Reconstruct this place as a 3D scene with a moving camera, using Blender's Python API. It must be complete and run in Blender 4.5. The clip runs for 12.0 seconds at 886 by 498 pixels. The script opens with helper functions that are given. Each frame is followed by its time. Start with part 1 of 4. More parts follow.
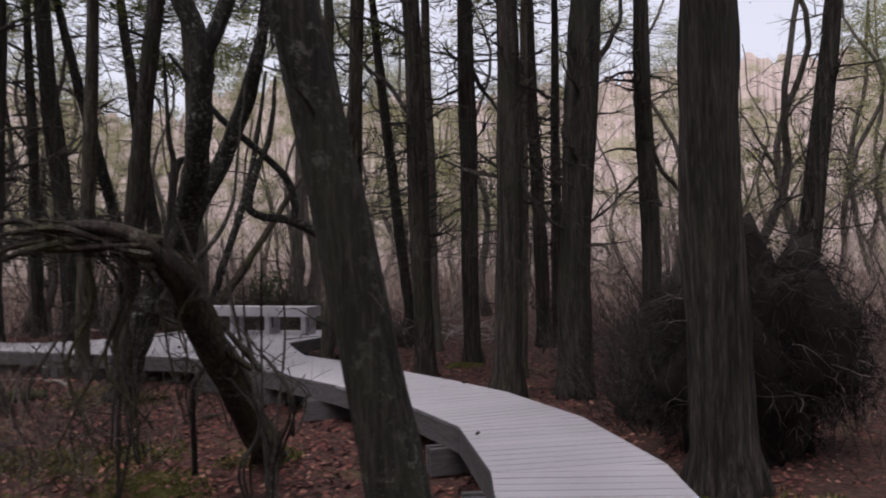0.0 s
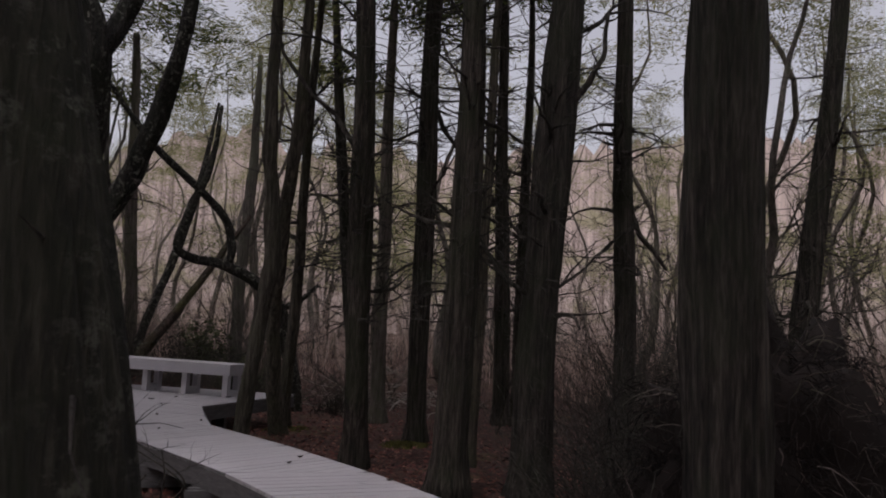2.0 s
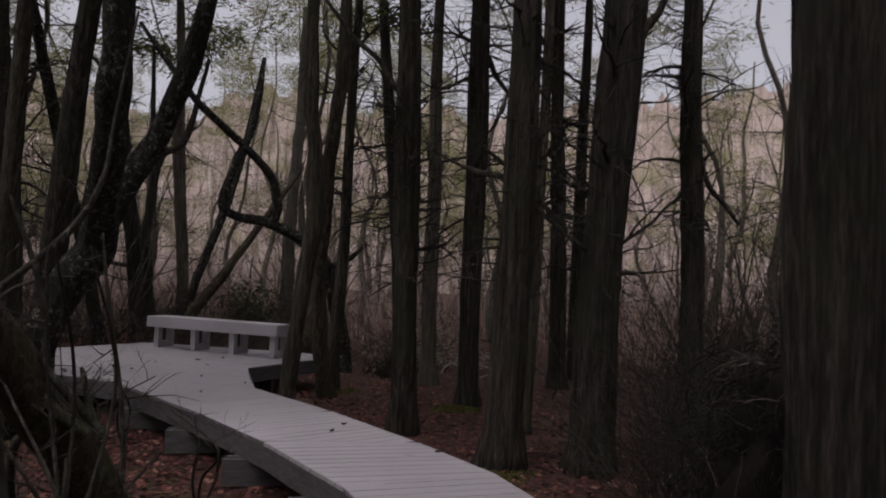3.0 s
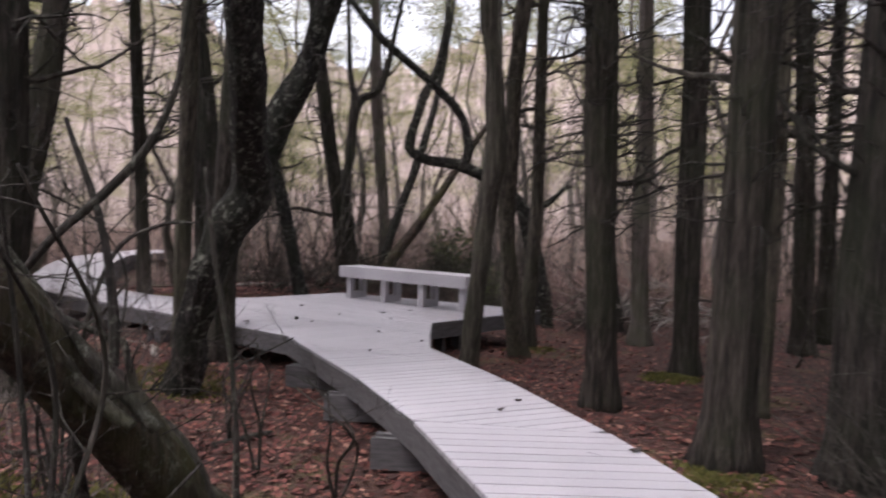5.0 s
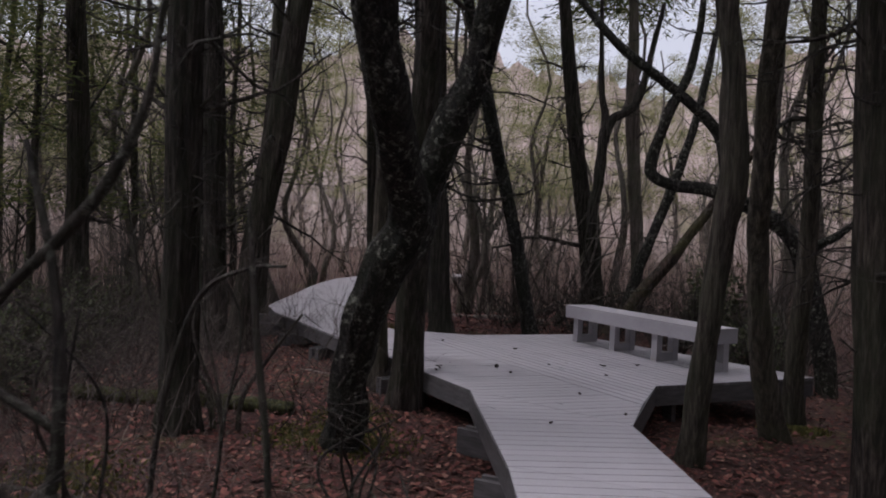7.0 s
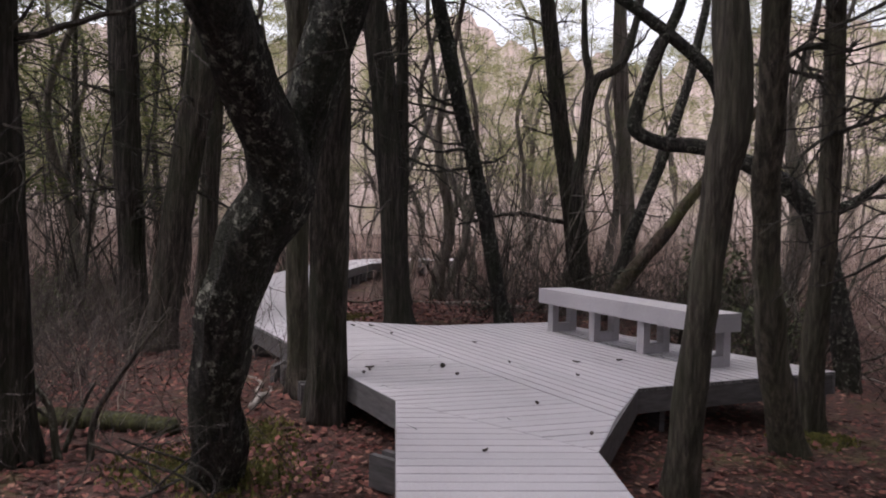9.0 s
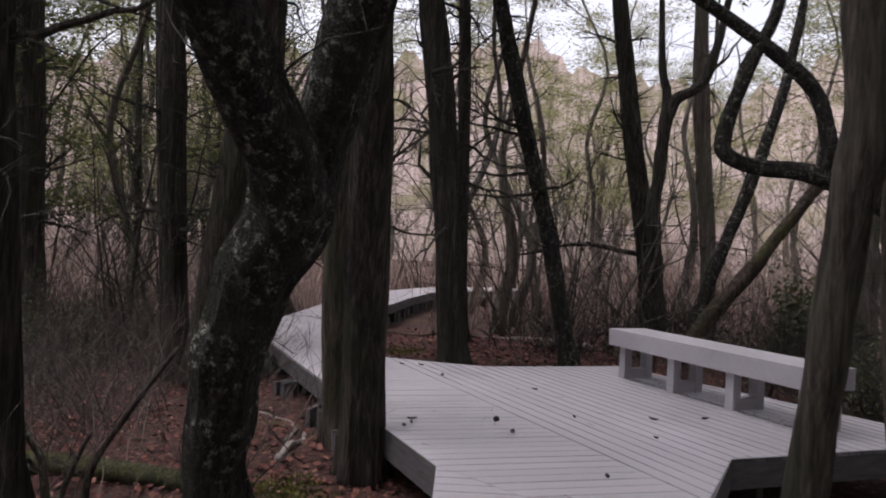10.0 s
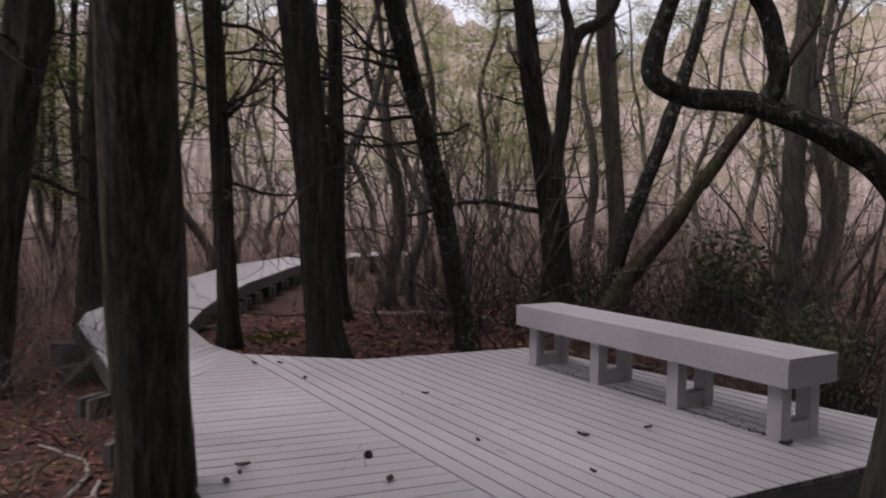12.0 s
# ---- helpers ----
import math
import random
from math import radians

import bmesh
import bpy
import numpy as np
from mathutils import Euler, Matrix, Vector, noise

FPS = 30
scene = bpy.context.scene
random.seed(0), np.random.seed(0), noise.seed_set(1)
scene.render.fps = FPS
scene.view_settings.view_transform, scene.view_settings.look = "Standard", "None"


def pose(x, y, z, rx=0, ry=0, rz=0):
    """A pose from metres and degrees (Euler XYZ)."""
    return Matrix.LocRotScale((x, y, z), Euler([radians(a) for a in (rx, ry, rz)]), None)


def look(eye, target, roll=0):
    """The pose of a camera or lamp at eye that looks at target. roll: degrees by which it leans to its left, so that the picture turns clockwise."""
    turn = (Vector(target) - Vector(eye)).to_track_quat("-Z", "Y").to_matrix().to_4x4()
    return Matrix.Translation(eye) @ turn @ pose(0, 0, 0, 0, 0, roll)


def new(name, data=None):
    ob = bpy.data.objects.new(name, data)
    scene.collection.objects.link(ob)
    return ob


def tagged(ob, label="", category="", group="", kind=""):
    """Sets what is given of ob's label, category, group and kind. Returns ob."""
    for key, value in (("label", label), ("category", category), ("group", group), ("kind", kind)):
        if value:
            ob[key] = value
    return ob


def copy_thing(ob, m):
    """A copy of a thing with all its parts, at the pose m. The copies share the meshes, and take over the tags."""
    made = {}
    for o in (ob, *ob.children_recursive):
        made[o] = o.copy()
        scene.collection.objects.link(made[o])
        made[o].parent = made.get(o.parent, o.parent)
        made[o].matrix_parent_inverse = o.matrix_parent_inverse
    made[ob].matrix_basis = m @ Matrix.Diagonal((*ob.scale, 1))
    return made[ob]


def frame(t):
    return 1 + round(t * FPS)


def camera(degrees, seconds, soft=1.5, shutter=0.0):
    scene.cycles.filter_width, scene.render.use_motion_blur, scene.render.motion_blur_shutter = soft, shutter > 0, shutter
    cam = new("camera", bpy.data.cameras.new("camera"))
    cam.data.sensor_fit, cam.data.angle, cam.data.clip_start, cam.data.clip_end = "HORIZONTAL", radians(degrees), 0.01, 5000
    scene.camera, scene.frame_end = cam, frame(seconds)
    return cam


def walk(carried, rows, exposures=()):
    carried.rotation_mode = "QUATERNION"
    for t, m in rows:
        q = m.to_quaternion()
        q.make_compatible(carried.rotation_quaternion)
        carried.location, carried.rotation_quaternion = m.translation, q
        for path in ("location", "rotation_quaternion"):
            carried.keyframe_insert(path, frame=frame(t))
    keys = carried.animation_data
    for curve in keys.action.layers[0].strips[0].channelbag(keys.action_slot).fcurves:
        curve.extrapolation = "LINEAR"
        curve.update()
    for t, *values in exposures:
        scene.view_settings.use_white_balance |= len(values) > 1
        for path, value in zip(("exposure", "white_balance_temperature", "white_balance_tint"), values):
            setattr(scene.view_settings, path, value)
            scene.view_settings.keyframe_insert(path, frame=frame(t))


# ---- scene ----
cam = camera(62.0, 12.0, 1.9, 0.42)
PATH = [
    (0, (0.597, 1.592, 1.241), (0.522, 3.59, 1.279), -1.1),
    (0.5, (0.681, 2.065, 1.232), (0.67, 4.064, 1.261), 0.2),
    (1, (0.73, 2.496, 1.238), (0.726, 4.496, 1.264), 1.2),
    (1.5, (0.795, 2.797, 1.291), (0.814, 4.795, 1.392), 1.8),
    (2, (0.836, 3.044, 1.292), (0.842, 5.034, 1.491), 2.5),
    (2.5, (0.791, 3.313, 1.294), (0.749, 5.304, 1.483), 2.6),
    (2.7, (0.824, 3.437, 1.293), (0.739, 5.43, 1.432), 2.6),
    (4.3, (0.877, 4.519, 1.226), (0.565, 6.494, 1.243), -0.0),
    (4.5, (0.902, 4.691, 1.239), (0.471, 6.644, 1.23), 0.9),
    (5, (0.901, 5.009, 1.242), (0.2, 6.881, 1.169), 1.5),
    (5.5, (0.934, 5.385, 1.253), (-0.058, 7.115, 1.103), 2.6),
    (6, (0.931, 5.791, 1.333), (-0.23, 7.412, 1.189), 2.4),
    (6.5, (0.976, 6.152, 1.395), (-0.339, 7.658, 1.354), 3.6),
    (8.3, (0.787, 7.647, 1.317), (-0.591, 9.096, 1.268), 1.9),
    (8.5, (0.658, 7.79, 1.295), (-0.677, 9.278, 1.243), 2.4),
    (9, (0.39, 8.12, 1.268), (-0.965, 9.589, 1.195), 1.5),
    (9.5, (0.13, 8.465, 1.285), (-1.279, 9.883, 1.224), 1.0),
    (10, (-0.105, 8.771, 1.296), (-1.59, 10.111, 1.291), 2.5),
    (10.5, (-0.421, 9.143, 1.315), (-1.929, 10.456, 1.32), 2.0),
    (11, (-0.674, 9.504, 1.303), (-2.158, 10.844, 1.278), 2.1),
    (11.5, (-0.966, 9.824, 1.32), (-2.352, 11.265, 1.273), 1.5),
    (12, (-1.196, 10.146, 1.304), (-2.474, 11.681, 1.201), 0.8),
]
EXPOSURES = [(t, e, w, 20) for t, e, w in (
    (0.0, -0.2, 6230), (0.5, -0.95, 6180), (1.0, -0.76, 6230), (1.5, -0.57, 6280), (2.0, -0.9, 6400), (2.5, -1.07, 6500), (4.3, 0.06, 6280), (5.0, 0.52, 6260), (5.5, 0.53, 6220), (6.0, -0.05, 6200), (6.5, -0.54, 6030),
    (8.5, 0.05, 6400), (9.5, 0.48, 6300), (10.0, 0.08, 6300), (10.5, -0.2, 6370), (11.0, -0.45, 6420), (11.5, -0.17, 6420), (12.0, -0.13, 6430))]
walk(cam, [(t, look(eye, target, roll)) for t, eye, target, roll in PATH], EXPOSURES)

# ---- light ----
SUN_UP, SUN_TURN = radians(70), radians(215)
world = bpy.data.worlds.new("overcast_sky")
scene.world = world
world.use_nodes = True
wn = world.node_tree.nodes
sky = wn.new("ShaderNodeTexSky")
sky.sky_type, sky.sun_disc = "NISHITA", False
sky.sun_elevation, sky.sun_rotation = SUN_UP, SUN_TURN
sky.air_density, sky.dust_density, sky.ozone_density = 1.0, 6.0, 1.0
cloud = wn.new("ShaderNodeHueSaturation")
cloud.inputs["Saturation"].default_value = 0.22
wn["Background"].inputs["Strength"].default_value = 0.315
world.node_tree.links.new(sky.outputs[0], cloud.inputs["Color"])
world.node_tree.links.new(cloud.outputs[0], wn["Background"].inputs["Color"])
sun = new("sun", bpy.data.lights.new("sun", "SUN"))
sun.data.energy, sun.data.angle, sun.data.color = 0.4, radians(60), (1.0, 0.97, 0.95)
sun.matrix_world = look((0, 0, 30), (0 + math.sin(SUN_TURN) * -20, math.cos(SUN_TURN) * -20, 30 - 20 * math.tan(SUN_UP)))


# ---- materials ----
def material(name, build, rough=0.85, specular=0.3):
    """A principled material; build(nodes, link, bsdf) wires its colour and relief."""
    m = bpy.data.materials.new(name)
    m.use_nodes = True
    n, l = m.node_tree.nodes, m.node_tree.links
    bsdf = n["Principled BSDF"]
    bsdf.inputs["Roughness"].default_value = rough
    bsdf.inputs["Specular IOR Level"].default_value = specular
    build(n, l.new, bsdf)
    return m


def coords(n, link, scale, space="Object"):
    c, mp = n.new("ShaderNodeTexCoord"), n.new("ShaderNodeMapping")
    link(c.outputs[space], mp.inputs["Vector"])
    mp.inputs["Scale"].default_value = scale
    return mp.outputs["Vector"]


def noise_tex(n, link, vec, scale, detail=6, rough=0.6):
    t = n.new("ShaderNodeTexNoise")
    t.inputs["Scale"].default_value, t.inputs["Detail"].default_value, t.inputs["Roughness"].default_value = scale, detail, rough
    if vec is not None:
        link(vec, t.inputs["Vector"])
    return t.outputs["Fac"]


def ramp(n, link, fac, stops):
    r = n.new("ShaderNodeValToRGB")
    while len(r.color_ramp.elements) < len(stops):
        r.color_ramp.elements.new(0.5)
    for e, (p, c) in zip(r.color_ramp.elements, stops):
        e.position, e.color = p, (*c, 1)
    link(fac, r.inputs["Fac"])
    return r.outputs["Color"]


def mix(n, link, fac, a, b, kind="MIX"):
    m = n.new("ShaderNodeMix")
    m.data_type, m.blend_type = "RGBA", kind
    for k, v in ((0, fac), (6, a), (7, b)):
        if isinstance(v, (int, float)):
            m.inputs[k].default_value = v
        elif isinstance(v, tuple):
            m.inputs[k].default_value = (*v, 1)
        else:
            link(v, m.inputs[k])
    return m.outputs[2]


def bump(n, link, bsdf, height, strength, distance=0.02):
    b = n.new("ShaderNodeBump")
    b.inputs["Strength"].default_value, b.inputs["Distance"].default_value = strength, distance
    link(height, b.inputs["Height"])
    link(b.outputs["Normal"], bsdf.inputs["Normal"])


def bark(dark, mid, pale, moss, lichen=0.0, strips=1.0, plates=0.0):
    """Bark with upright strips, moss on patches and pale lichen."""
    def build(n, link, bsdf):
        v = coords(n, link, (24 * strips, 24 * strips, 1.2))
        fine = noise_tex(n, link, v, 1.0, 8, 0.7)
        w = coords(n, link, (60, 60, 6))
        thread = noise_tex(n, link, w, 1.0, 4, 0.6)
        both = mix(n, link, 0.35, fine, thread)
        col = ramp(n, link, both, [(0.4, dark), (0.5, mid), (0.64, pale)])
        u = coords(n, link, (1, 1, 1))
        patch = ramp(n, link, noise_tex(n, link, u, 1.7, 5, 0.7), [(0.42, (0, 0, 0)), (0.62, (1, 1, 1))])
        col = mix(n, link, mix(n, link, 0.6, (0, 0, 0), patch), col, moss)
        if lichen:
            spots = ramp(n, link, noise_tex(n, link, u, 17, 6, 0.8), [(0.53, (0, 0, 0)), (0.61, (lichen,) * 3)])
            crust = ramp(n, link, noise_tex(n, link, u, 3.5, 3, 0.6), [(0.42, (0.1, 0.1, 0.1)), (0.62, (1, 1, 1))])
            col = mix(n, link, mix(n, link, 1.0, spots, crust, "MULTIPLY"), col, (0.29, 0.3, 0.255))
        if plates:
            cell = n.new("ShaderNodeTexVoronoi")
            cell.feature = "DISTANCE_TO_EDGE"
            cell.inputs["Scale"].default_value = 1.0
            warp = n.new("ShaderNodeTexNoise")
            warp.inputs["Scale"].default_value, warp.inputs["Detail"].default_value = 9, 5
            link(u, warp.inputs["Vector"])
            w = coords(n, link, (plates, plates, plates * 0.32))
            link(mix(n, link, 0.75, w, mix(n, link, 1.0, warp.outputs["Color"], (7, 7, 7), "MULTIPLY"), "ADD"), cell.inputs["Vector"])
            crack = ramp(n, link, cell.outputs["Distance"], [(0.0, (0.1, 0.1, 0.1)), (0.3, (1, 1, 1))])
            col = mix(n, link, 0.4, col, crack, "MULTIPLY")
            both = mix(n, link, 0.3, both, crack)
        info = n.new("ShaderNodeObjectInfo")
        tone = ramp(n, link, info.outputs["Random"], [(0.0, (0.75, 0.75, 0.75)), (1.0, (1.15, 1.1, 1.05))])
        link(mix(n, link, 1.0, col, tone, "MULTIPLY"), bsdf.inputs["Base Color"])
        bump(n, link, bsdf, both, 1.0, 0.06)
    return build


cedar = material("cedar_bark", bark((0.007, 0.0055, 0.005), (0.029, 0.0235, 0.02), (0.108, 0.092, 0.079), (0.026, 0.031, 0.016)), 0.9)
pale_cedar = material("pale_cedar_bark", bark((0.016, 0.014, 0.011), (0.062, 0.053, 0.043), (0.165, 0.145, 0.12), (0.056, 0.06, 0.034)), 0.9)
dark_bark = material("dark_bark", bark((0.005, 0.0045, 0.004), (0.017, 0.0145, 0.013), (0.07, 0.063, 0.056), (0.024, 0.03, 0.015), 1.0, 0.8, 34), 0.9)
mossy_bark = material("mossy_bark", bark((0.005, 0.0045, 0.0035), (0.017, 0.0155, 0.011), (0.06, 0.056, 0.043), (0.021, 0.026, 0.011), 0.35, 0.8), 0.9)
# Pale grey bark; for the far trees haze is put into this colour.
grey_haze_bark = material("grey_haze_bark", bark((0.045, 0.037, 0.034), (0.105, 0.088, 0.08), (0.2, 0.175, 0.16), (0.085, 0.095, 0.06)), 0.9)
twig_mat = material("twig_bark", bark((0.012, 0.01, 0.009), (0.032, 0.026, 0.023), (0.09, 0.078, 0.07), (0.03, 0.034, 0.021), 0.3), 0.9)


def build_deck(n, link, bsdf):
    v = coords(n, link, (1, 1, 1))
    grain = noise_tex(n, link, coords(n, link, (90, 90, 90)), 1.0, 3, 0.6)
    stain = noise_tex(n, link, v, 1.3, 6, 0.65)
    info = n.new("ShaderNodeObjectInfo")
    col = ramp(n, link, stain, [(0.3, (0.275, 0.261, 0.281)), (0.7, (0.375, 0.358, 0.379))])
    tone = ramp(n, link, info.outputs["Random"], [(0.0, (0.93, 0.93, 0.93)), (1.0, (1.06, 1.05, 1.05))])
    col = mix(n, link, 1.0, col, tone, "MULTIPLY")
    col = mix(n, link, 0.16, col, ramp(n, link, grain, [(0.3, (0.2, 0.19, 0.18)), (0.7, (0.7, 0.7, 0.7))]))
    link(col, bsdf.inputs["Base Color"])
    link(ramp(n, link, stain, [(0.35, (0.3, 0.3, 0.3)), (0.65, (0.5, 0.5, 0.5))]), bsdf.inputs["Roughness"])
    bump(n, link, bsdf, grain, 0.25, 0.004)


deck_mat = material("grey_decking", build_deck, 0.45, 0.5)


def build_trim(n, link, bsdf):
    g = noise_tex(n, link, coords(n, link, (6, 6, 40)), 1.0, 5, 0.65)
    link(ramp(n, link, g, [(0.3, (0.05, 0.047, 0.047)), (0.7, (0.11, 0.104, 0.106))]), bsdf.inputs["Base Color"])
    bump(n, link, bsdf, g, 0.3, 0.004)


trim_mat = material("weathered_trim", build_trim, 0.7)


def build_ground(n, link, bsdf):
    v = coords(n, link, (1, 1, 1))
    leaf = n.new("ShaderNodeTexVoronoi")
    leaf.inputs["Scale"].default_value = 22
    link(v, leaf.inputs["Vector"])
    big = noise_tex(n, link, v, 0.9, 6, 0.65)
    fine = noise_tex(n, link, v, 30, 6, 0.7)
    col = ramp(n, link, leaf.outputs["Color"], [(0.1, (0.019, 0.009, 0.007)), (0.5, (0.052, 0.021, 0.016)), (0.9, (0.1, 0.05, 0.034))])
    col = mix(n, link, 0.5, col, ramp(n, link, fine, [(0.3, (0.011, 0.007, 0.006)), (0.7, (0.075, 0.037, 0.027))]))
    green = ramp(n, link, big, [(0.56, (0, 0, 0)), (0.72, (0.7, 0.7, 0.7))])
    col = mix(n, link, green, col, (0.09, 0.085, 0.028))
    link(col, bsdf.inputs["Base Color"])
    bump(n, link, bsdf, mix(n, link, 0.5, fine, leaf.outputs["Distance"]), 0.9, 0.04)


ground_mat = material("leaf_litter", build_ground, 0.9)


def varied(name, stops, rough=0.8):
    """A colour that varies from piece to piece of one mesh, with a little mottling."""
    def build(n, link, bsdf):
        g = n.new("ShaderNodeNewGeometry")
        col = ramp(n, link, g.outputs["Random Per Island"], stops)
        f = noise_tex(n, link, coords(n, link, (9, 9, 9)), 1.0, 3)
        col = mix(n, link, 0.5, col, ramp(n, link, f, [(0.3, (0.5, 0.5, 0.5)), (0.7, (1.2, 1.2, 1.2))]), "MULTIPLY")
        link(col, bsdf.inputs["Base Color"])
    return material(name, build, rough)


leaf_mat = varied("fallen_leaves", [(0.0, (0.028, 0.012, 0.01)), (0.45, (0.084, 0.026, 0.021)), (0.85, (0.17, 0.064, 0.048)), (1.0, (0.27, 0.15, 0.11))])
moss_mat = varied("moss", [(0.0, (0.05, 0.055, 0.015)), (1.0, (0.15, 0.14, 0.035))])
needle_mat = varied("needles", [(0.0, (0.05, 0.068, 0.024)), (0.6, (0.1, 0.12, 0.04)), (1.0, (0.2, 0.19, 0.07))])
# Needles lightened in the colour itself, standing in for haze over far pines.
hazy_needle_mat = varied("hazy_pine_needles", [(0.0, (0.12, 0.14, 0.06)), (0.5, (0.24, 0.245, 0.11)), (1.0, (0.4, 0.37, 0.19))])


def let_through(m, share):
    """Thin leaves: part of the light goes through."""
    n, l = m.node_tree.nodes, m.node_tree.links
    t, x = n.new("ShaderNodeBsdfTranslucent"), n.new("ShaderNodeMixShader")
    l.new(n["Principled BSDF"].inputs["Base Color"].links[0].from_socket, t.inputs["Color"])
    x.inputs[0].default_value = share
    l.new(n["Principled BSDF"].outputs[0], x.inputs[1])
    l.new(t.outputs[0], x.inputs[2])
    l.new(x.outputs[0], n["Material Output"].inputs["Surface"])


let_through(needle_mat, 0.5)
let_through(hazy_needle_mat, 0.5)
shrub_mat = varied("shrub_leaves", [(0.0, (0.04, 0.05, 0.022)), (1.0, (0.1, 0.11, 0.05))], 0.5)
brush_mat = varied("brush_stems", [(0.0, (0.15, 0.106, 0.09)), (0.5, (0.38, 0.282, 0.238)), (1.0, (0.58, 0.47, 0.41))])
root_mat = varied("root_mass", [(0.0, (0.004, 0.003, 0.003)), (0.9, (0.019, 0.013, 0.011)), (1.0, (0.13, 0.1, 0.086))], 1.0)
under_mat = varied("undergrowth_twigs", [(0.0, (0.018, 0.013, 0.011)), (0.6, (0.05, 0.037, 0.031)), (1.0, (0.15, 0.125, 0.105))])
dead_mat = varied("dead_wood", [(0.0, (0.14, 0.12, 0.105)), (1.0, (0.32, 0.29, 0.26))])


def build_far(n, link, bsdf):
    """Hazy far woods, emitting their own colour for haze: upright streaks of stems over pale brown, greener above."""
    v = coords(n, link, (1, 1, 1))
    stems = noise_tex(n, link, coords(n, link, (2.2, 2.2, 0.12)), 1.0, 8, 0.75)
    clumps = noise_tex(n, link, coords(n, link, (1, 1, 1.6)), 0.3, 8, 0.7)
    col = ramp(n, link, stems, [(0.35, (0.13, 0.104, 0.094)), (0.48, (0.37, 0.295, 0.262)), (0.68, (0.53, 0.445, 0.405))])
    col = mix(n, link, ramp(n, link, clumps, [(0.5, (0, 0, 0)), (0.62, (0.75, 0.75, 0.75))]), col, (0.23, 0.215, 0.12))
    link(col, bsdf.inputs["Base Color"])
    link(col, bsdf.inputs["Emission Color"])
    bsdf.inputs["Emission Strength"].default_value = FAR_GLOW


# Strength of the backdrop's self-glow, painted haze brightness without a lamp.
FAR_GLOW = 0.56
far_mat = material("far_woods_glow", build_far, 1.0)


# ---- mesh helpers ----
rnd = random.Random(7)


def mesh_of(name, verts, faces, mat, smooth=False):
    me = bpy.data.meshes.new(name)
    me.from_pydata(verts, [], faces)
    me.materials.append(mat)
    if smooth:
        me.polygons.foreach_set("use_smooth", [True] * len(me.polygons))
    me.update()
    return me


class Soup:
    """Gathers vertices and faces for one mesh."""

    def __init__(self):
        self.v, self.f = [], []

    def tube(self, pts, radii, sides=6, flute=0.0, seed=0.0, lobes=0.0):
        pts = [Vector(p) for p in pts]
        base = len(self.v)
        up = Vector((0, 0, 1))
        side = Vector((1, 0, 0))
        for i, p in enumerate(pts):
            d = (pts[min(i + 1, len(pts) - 1)] - pts[max(i - 1, 0)]).normalized()
            side = (side - d * side.dot(d))
            side = side.normalized() if side.length > 1e-4 else d.orthogonal().normalized()
            other = d.cross(side)
            for k in range(sides):
                a = 2 * math.pi * k / sides
                r = radii[i]
                if flute:
                    c, s = math.cos(a), math.sin(a)
                    n = noise.noise(Vector((c * 7 + seed, s * 7, p.z * 0.9))) + 0.7 * noise.noise(Vector((c * 16 + seed, s * 16, p.z * 2.2)))
                    m = noise.noise(Vector((c * 1.1 + seed, s * 1.1, p.z * 0.8 + 5)))
                    r *= 1 + flute * n + 0.13 * m
                    if lobes and p.z < lobes:
                        r *= 1 + 0.22 * (lobes - p.z) / 0.4 * (0.5 + 0.5 * math.sin(a * 5 + seed))
                q = p + side * (math.cos(a) * r) + other * (math.sin(a) * r)
                self.v.append(q[:])
        for i in range(len(pts) - 1):
            for k in range(sides):
                a, b = base + i * sides + k, base + i * sides + (k + 1) % sides
                self.f.append((a, b, b + sides, a + sides))
        self.f.append(tuple(base + k for k in range(sides))[::-1])
        self.f.append(tuple(base + (len(pts) - 1) * sides + k for k in range(sides)))

    def card(self, p, along, across):
        """A small bent leaf of two triangles each side of its middle."""
        b = len(self.v)
        p, along, across = Vector(p), Vector(along), Vector(across)
        self.v += [(p)[:], (p + along * 0.5 + across)[:], (p + along)[:], (p + along * 0.5 - across)[:]]
        self.f += [(b, b + 1, b + 2), (b, b + 2, b + 3)]

    def box(self, m, sx, sy, sz):
        b = len(self.v)
        for z in (-sz / 2, sz / 2):
            for x, y in ((-sx / 2, -sy / 2), (sx / 2, -sy / 2), (sx / 2, sy / 2), (-sx / 2, sy / 2)):
                self.v.append((m @ Vector((x, y, z)))[:])
        for q in ((3, 2, 1, 0), (4, 5, 6, 7), (0, 1, 5, 4), (1, 2, 6, 5), (2, 3, 7, 6), (3, 0, 4, 7)):
            self.f.append(tuple(b + i for i in q))

    def twig(self, p, d, length, r, rg, bend=0.35, forks=2, sides=5, droop=0.0, knot=0.13):
        """A crooked twig with side twigs."""
        n = max(3, int(length / knot))
        p, d = Vector(p), Vector(d).normalized()
        pts, rad = [p.copy()], [r]
        for i in range(n):
            d = (d + Vector((rg.uniform(-1, 1), rg.uniform(-1, 1), rg.uniform(-1, 1) - droop)) * bend).normalized()
            p = p + d * (length / n)
            pts.append(p.copy())
            rad.append(r * (1 - 0.8 * (i + 1) / n))
        self.tube(pts, rad, sides)
        for _ in range(forks):
            i = rg.randint(1, n)
            e = (d + Vector((rg.uniform(-1, 1), rg.uniform(-1, 1), rg.uniform(-0.6, 1)))).normalized()
            if length > 0.15:
                self.twig(pts[i], e, length * rg.uniform(0.35, 0.6), rad[i] * 0.7 + 0.001, rg, bend, max(0, forks - 1), max(3, sides - 1), droop, knot)

    def mesh(self, name, mat, smooth=False):
        return mesh_of(name, self.v, self.f, mat, smooth)


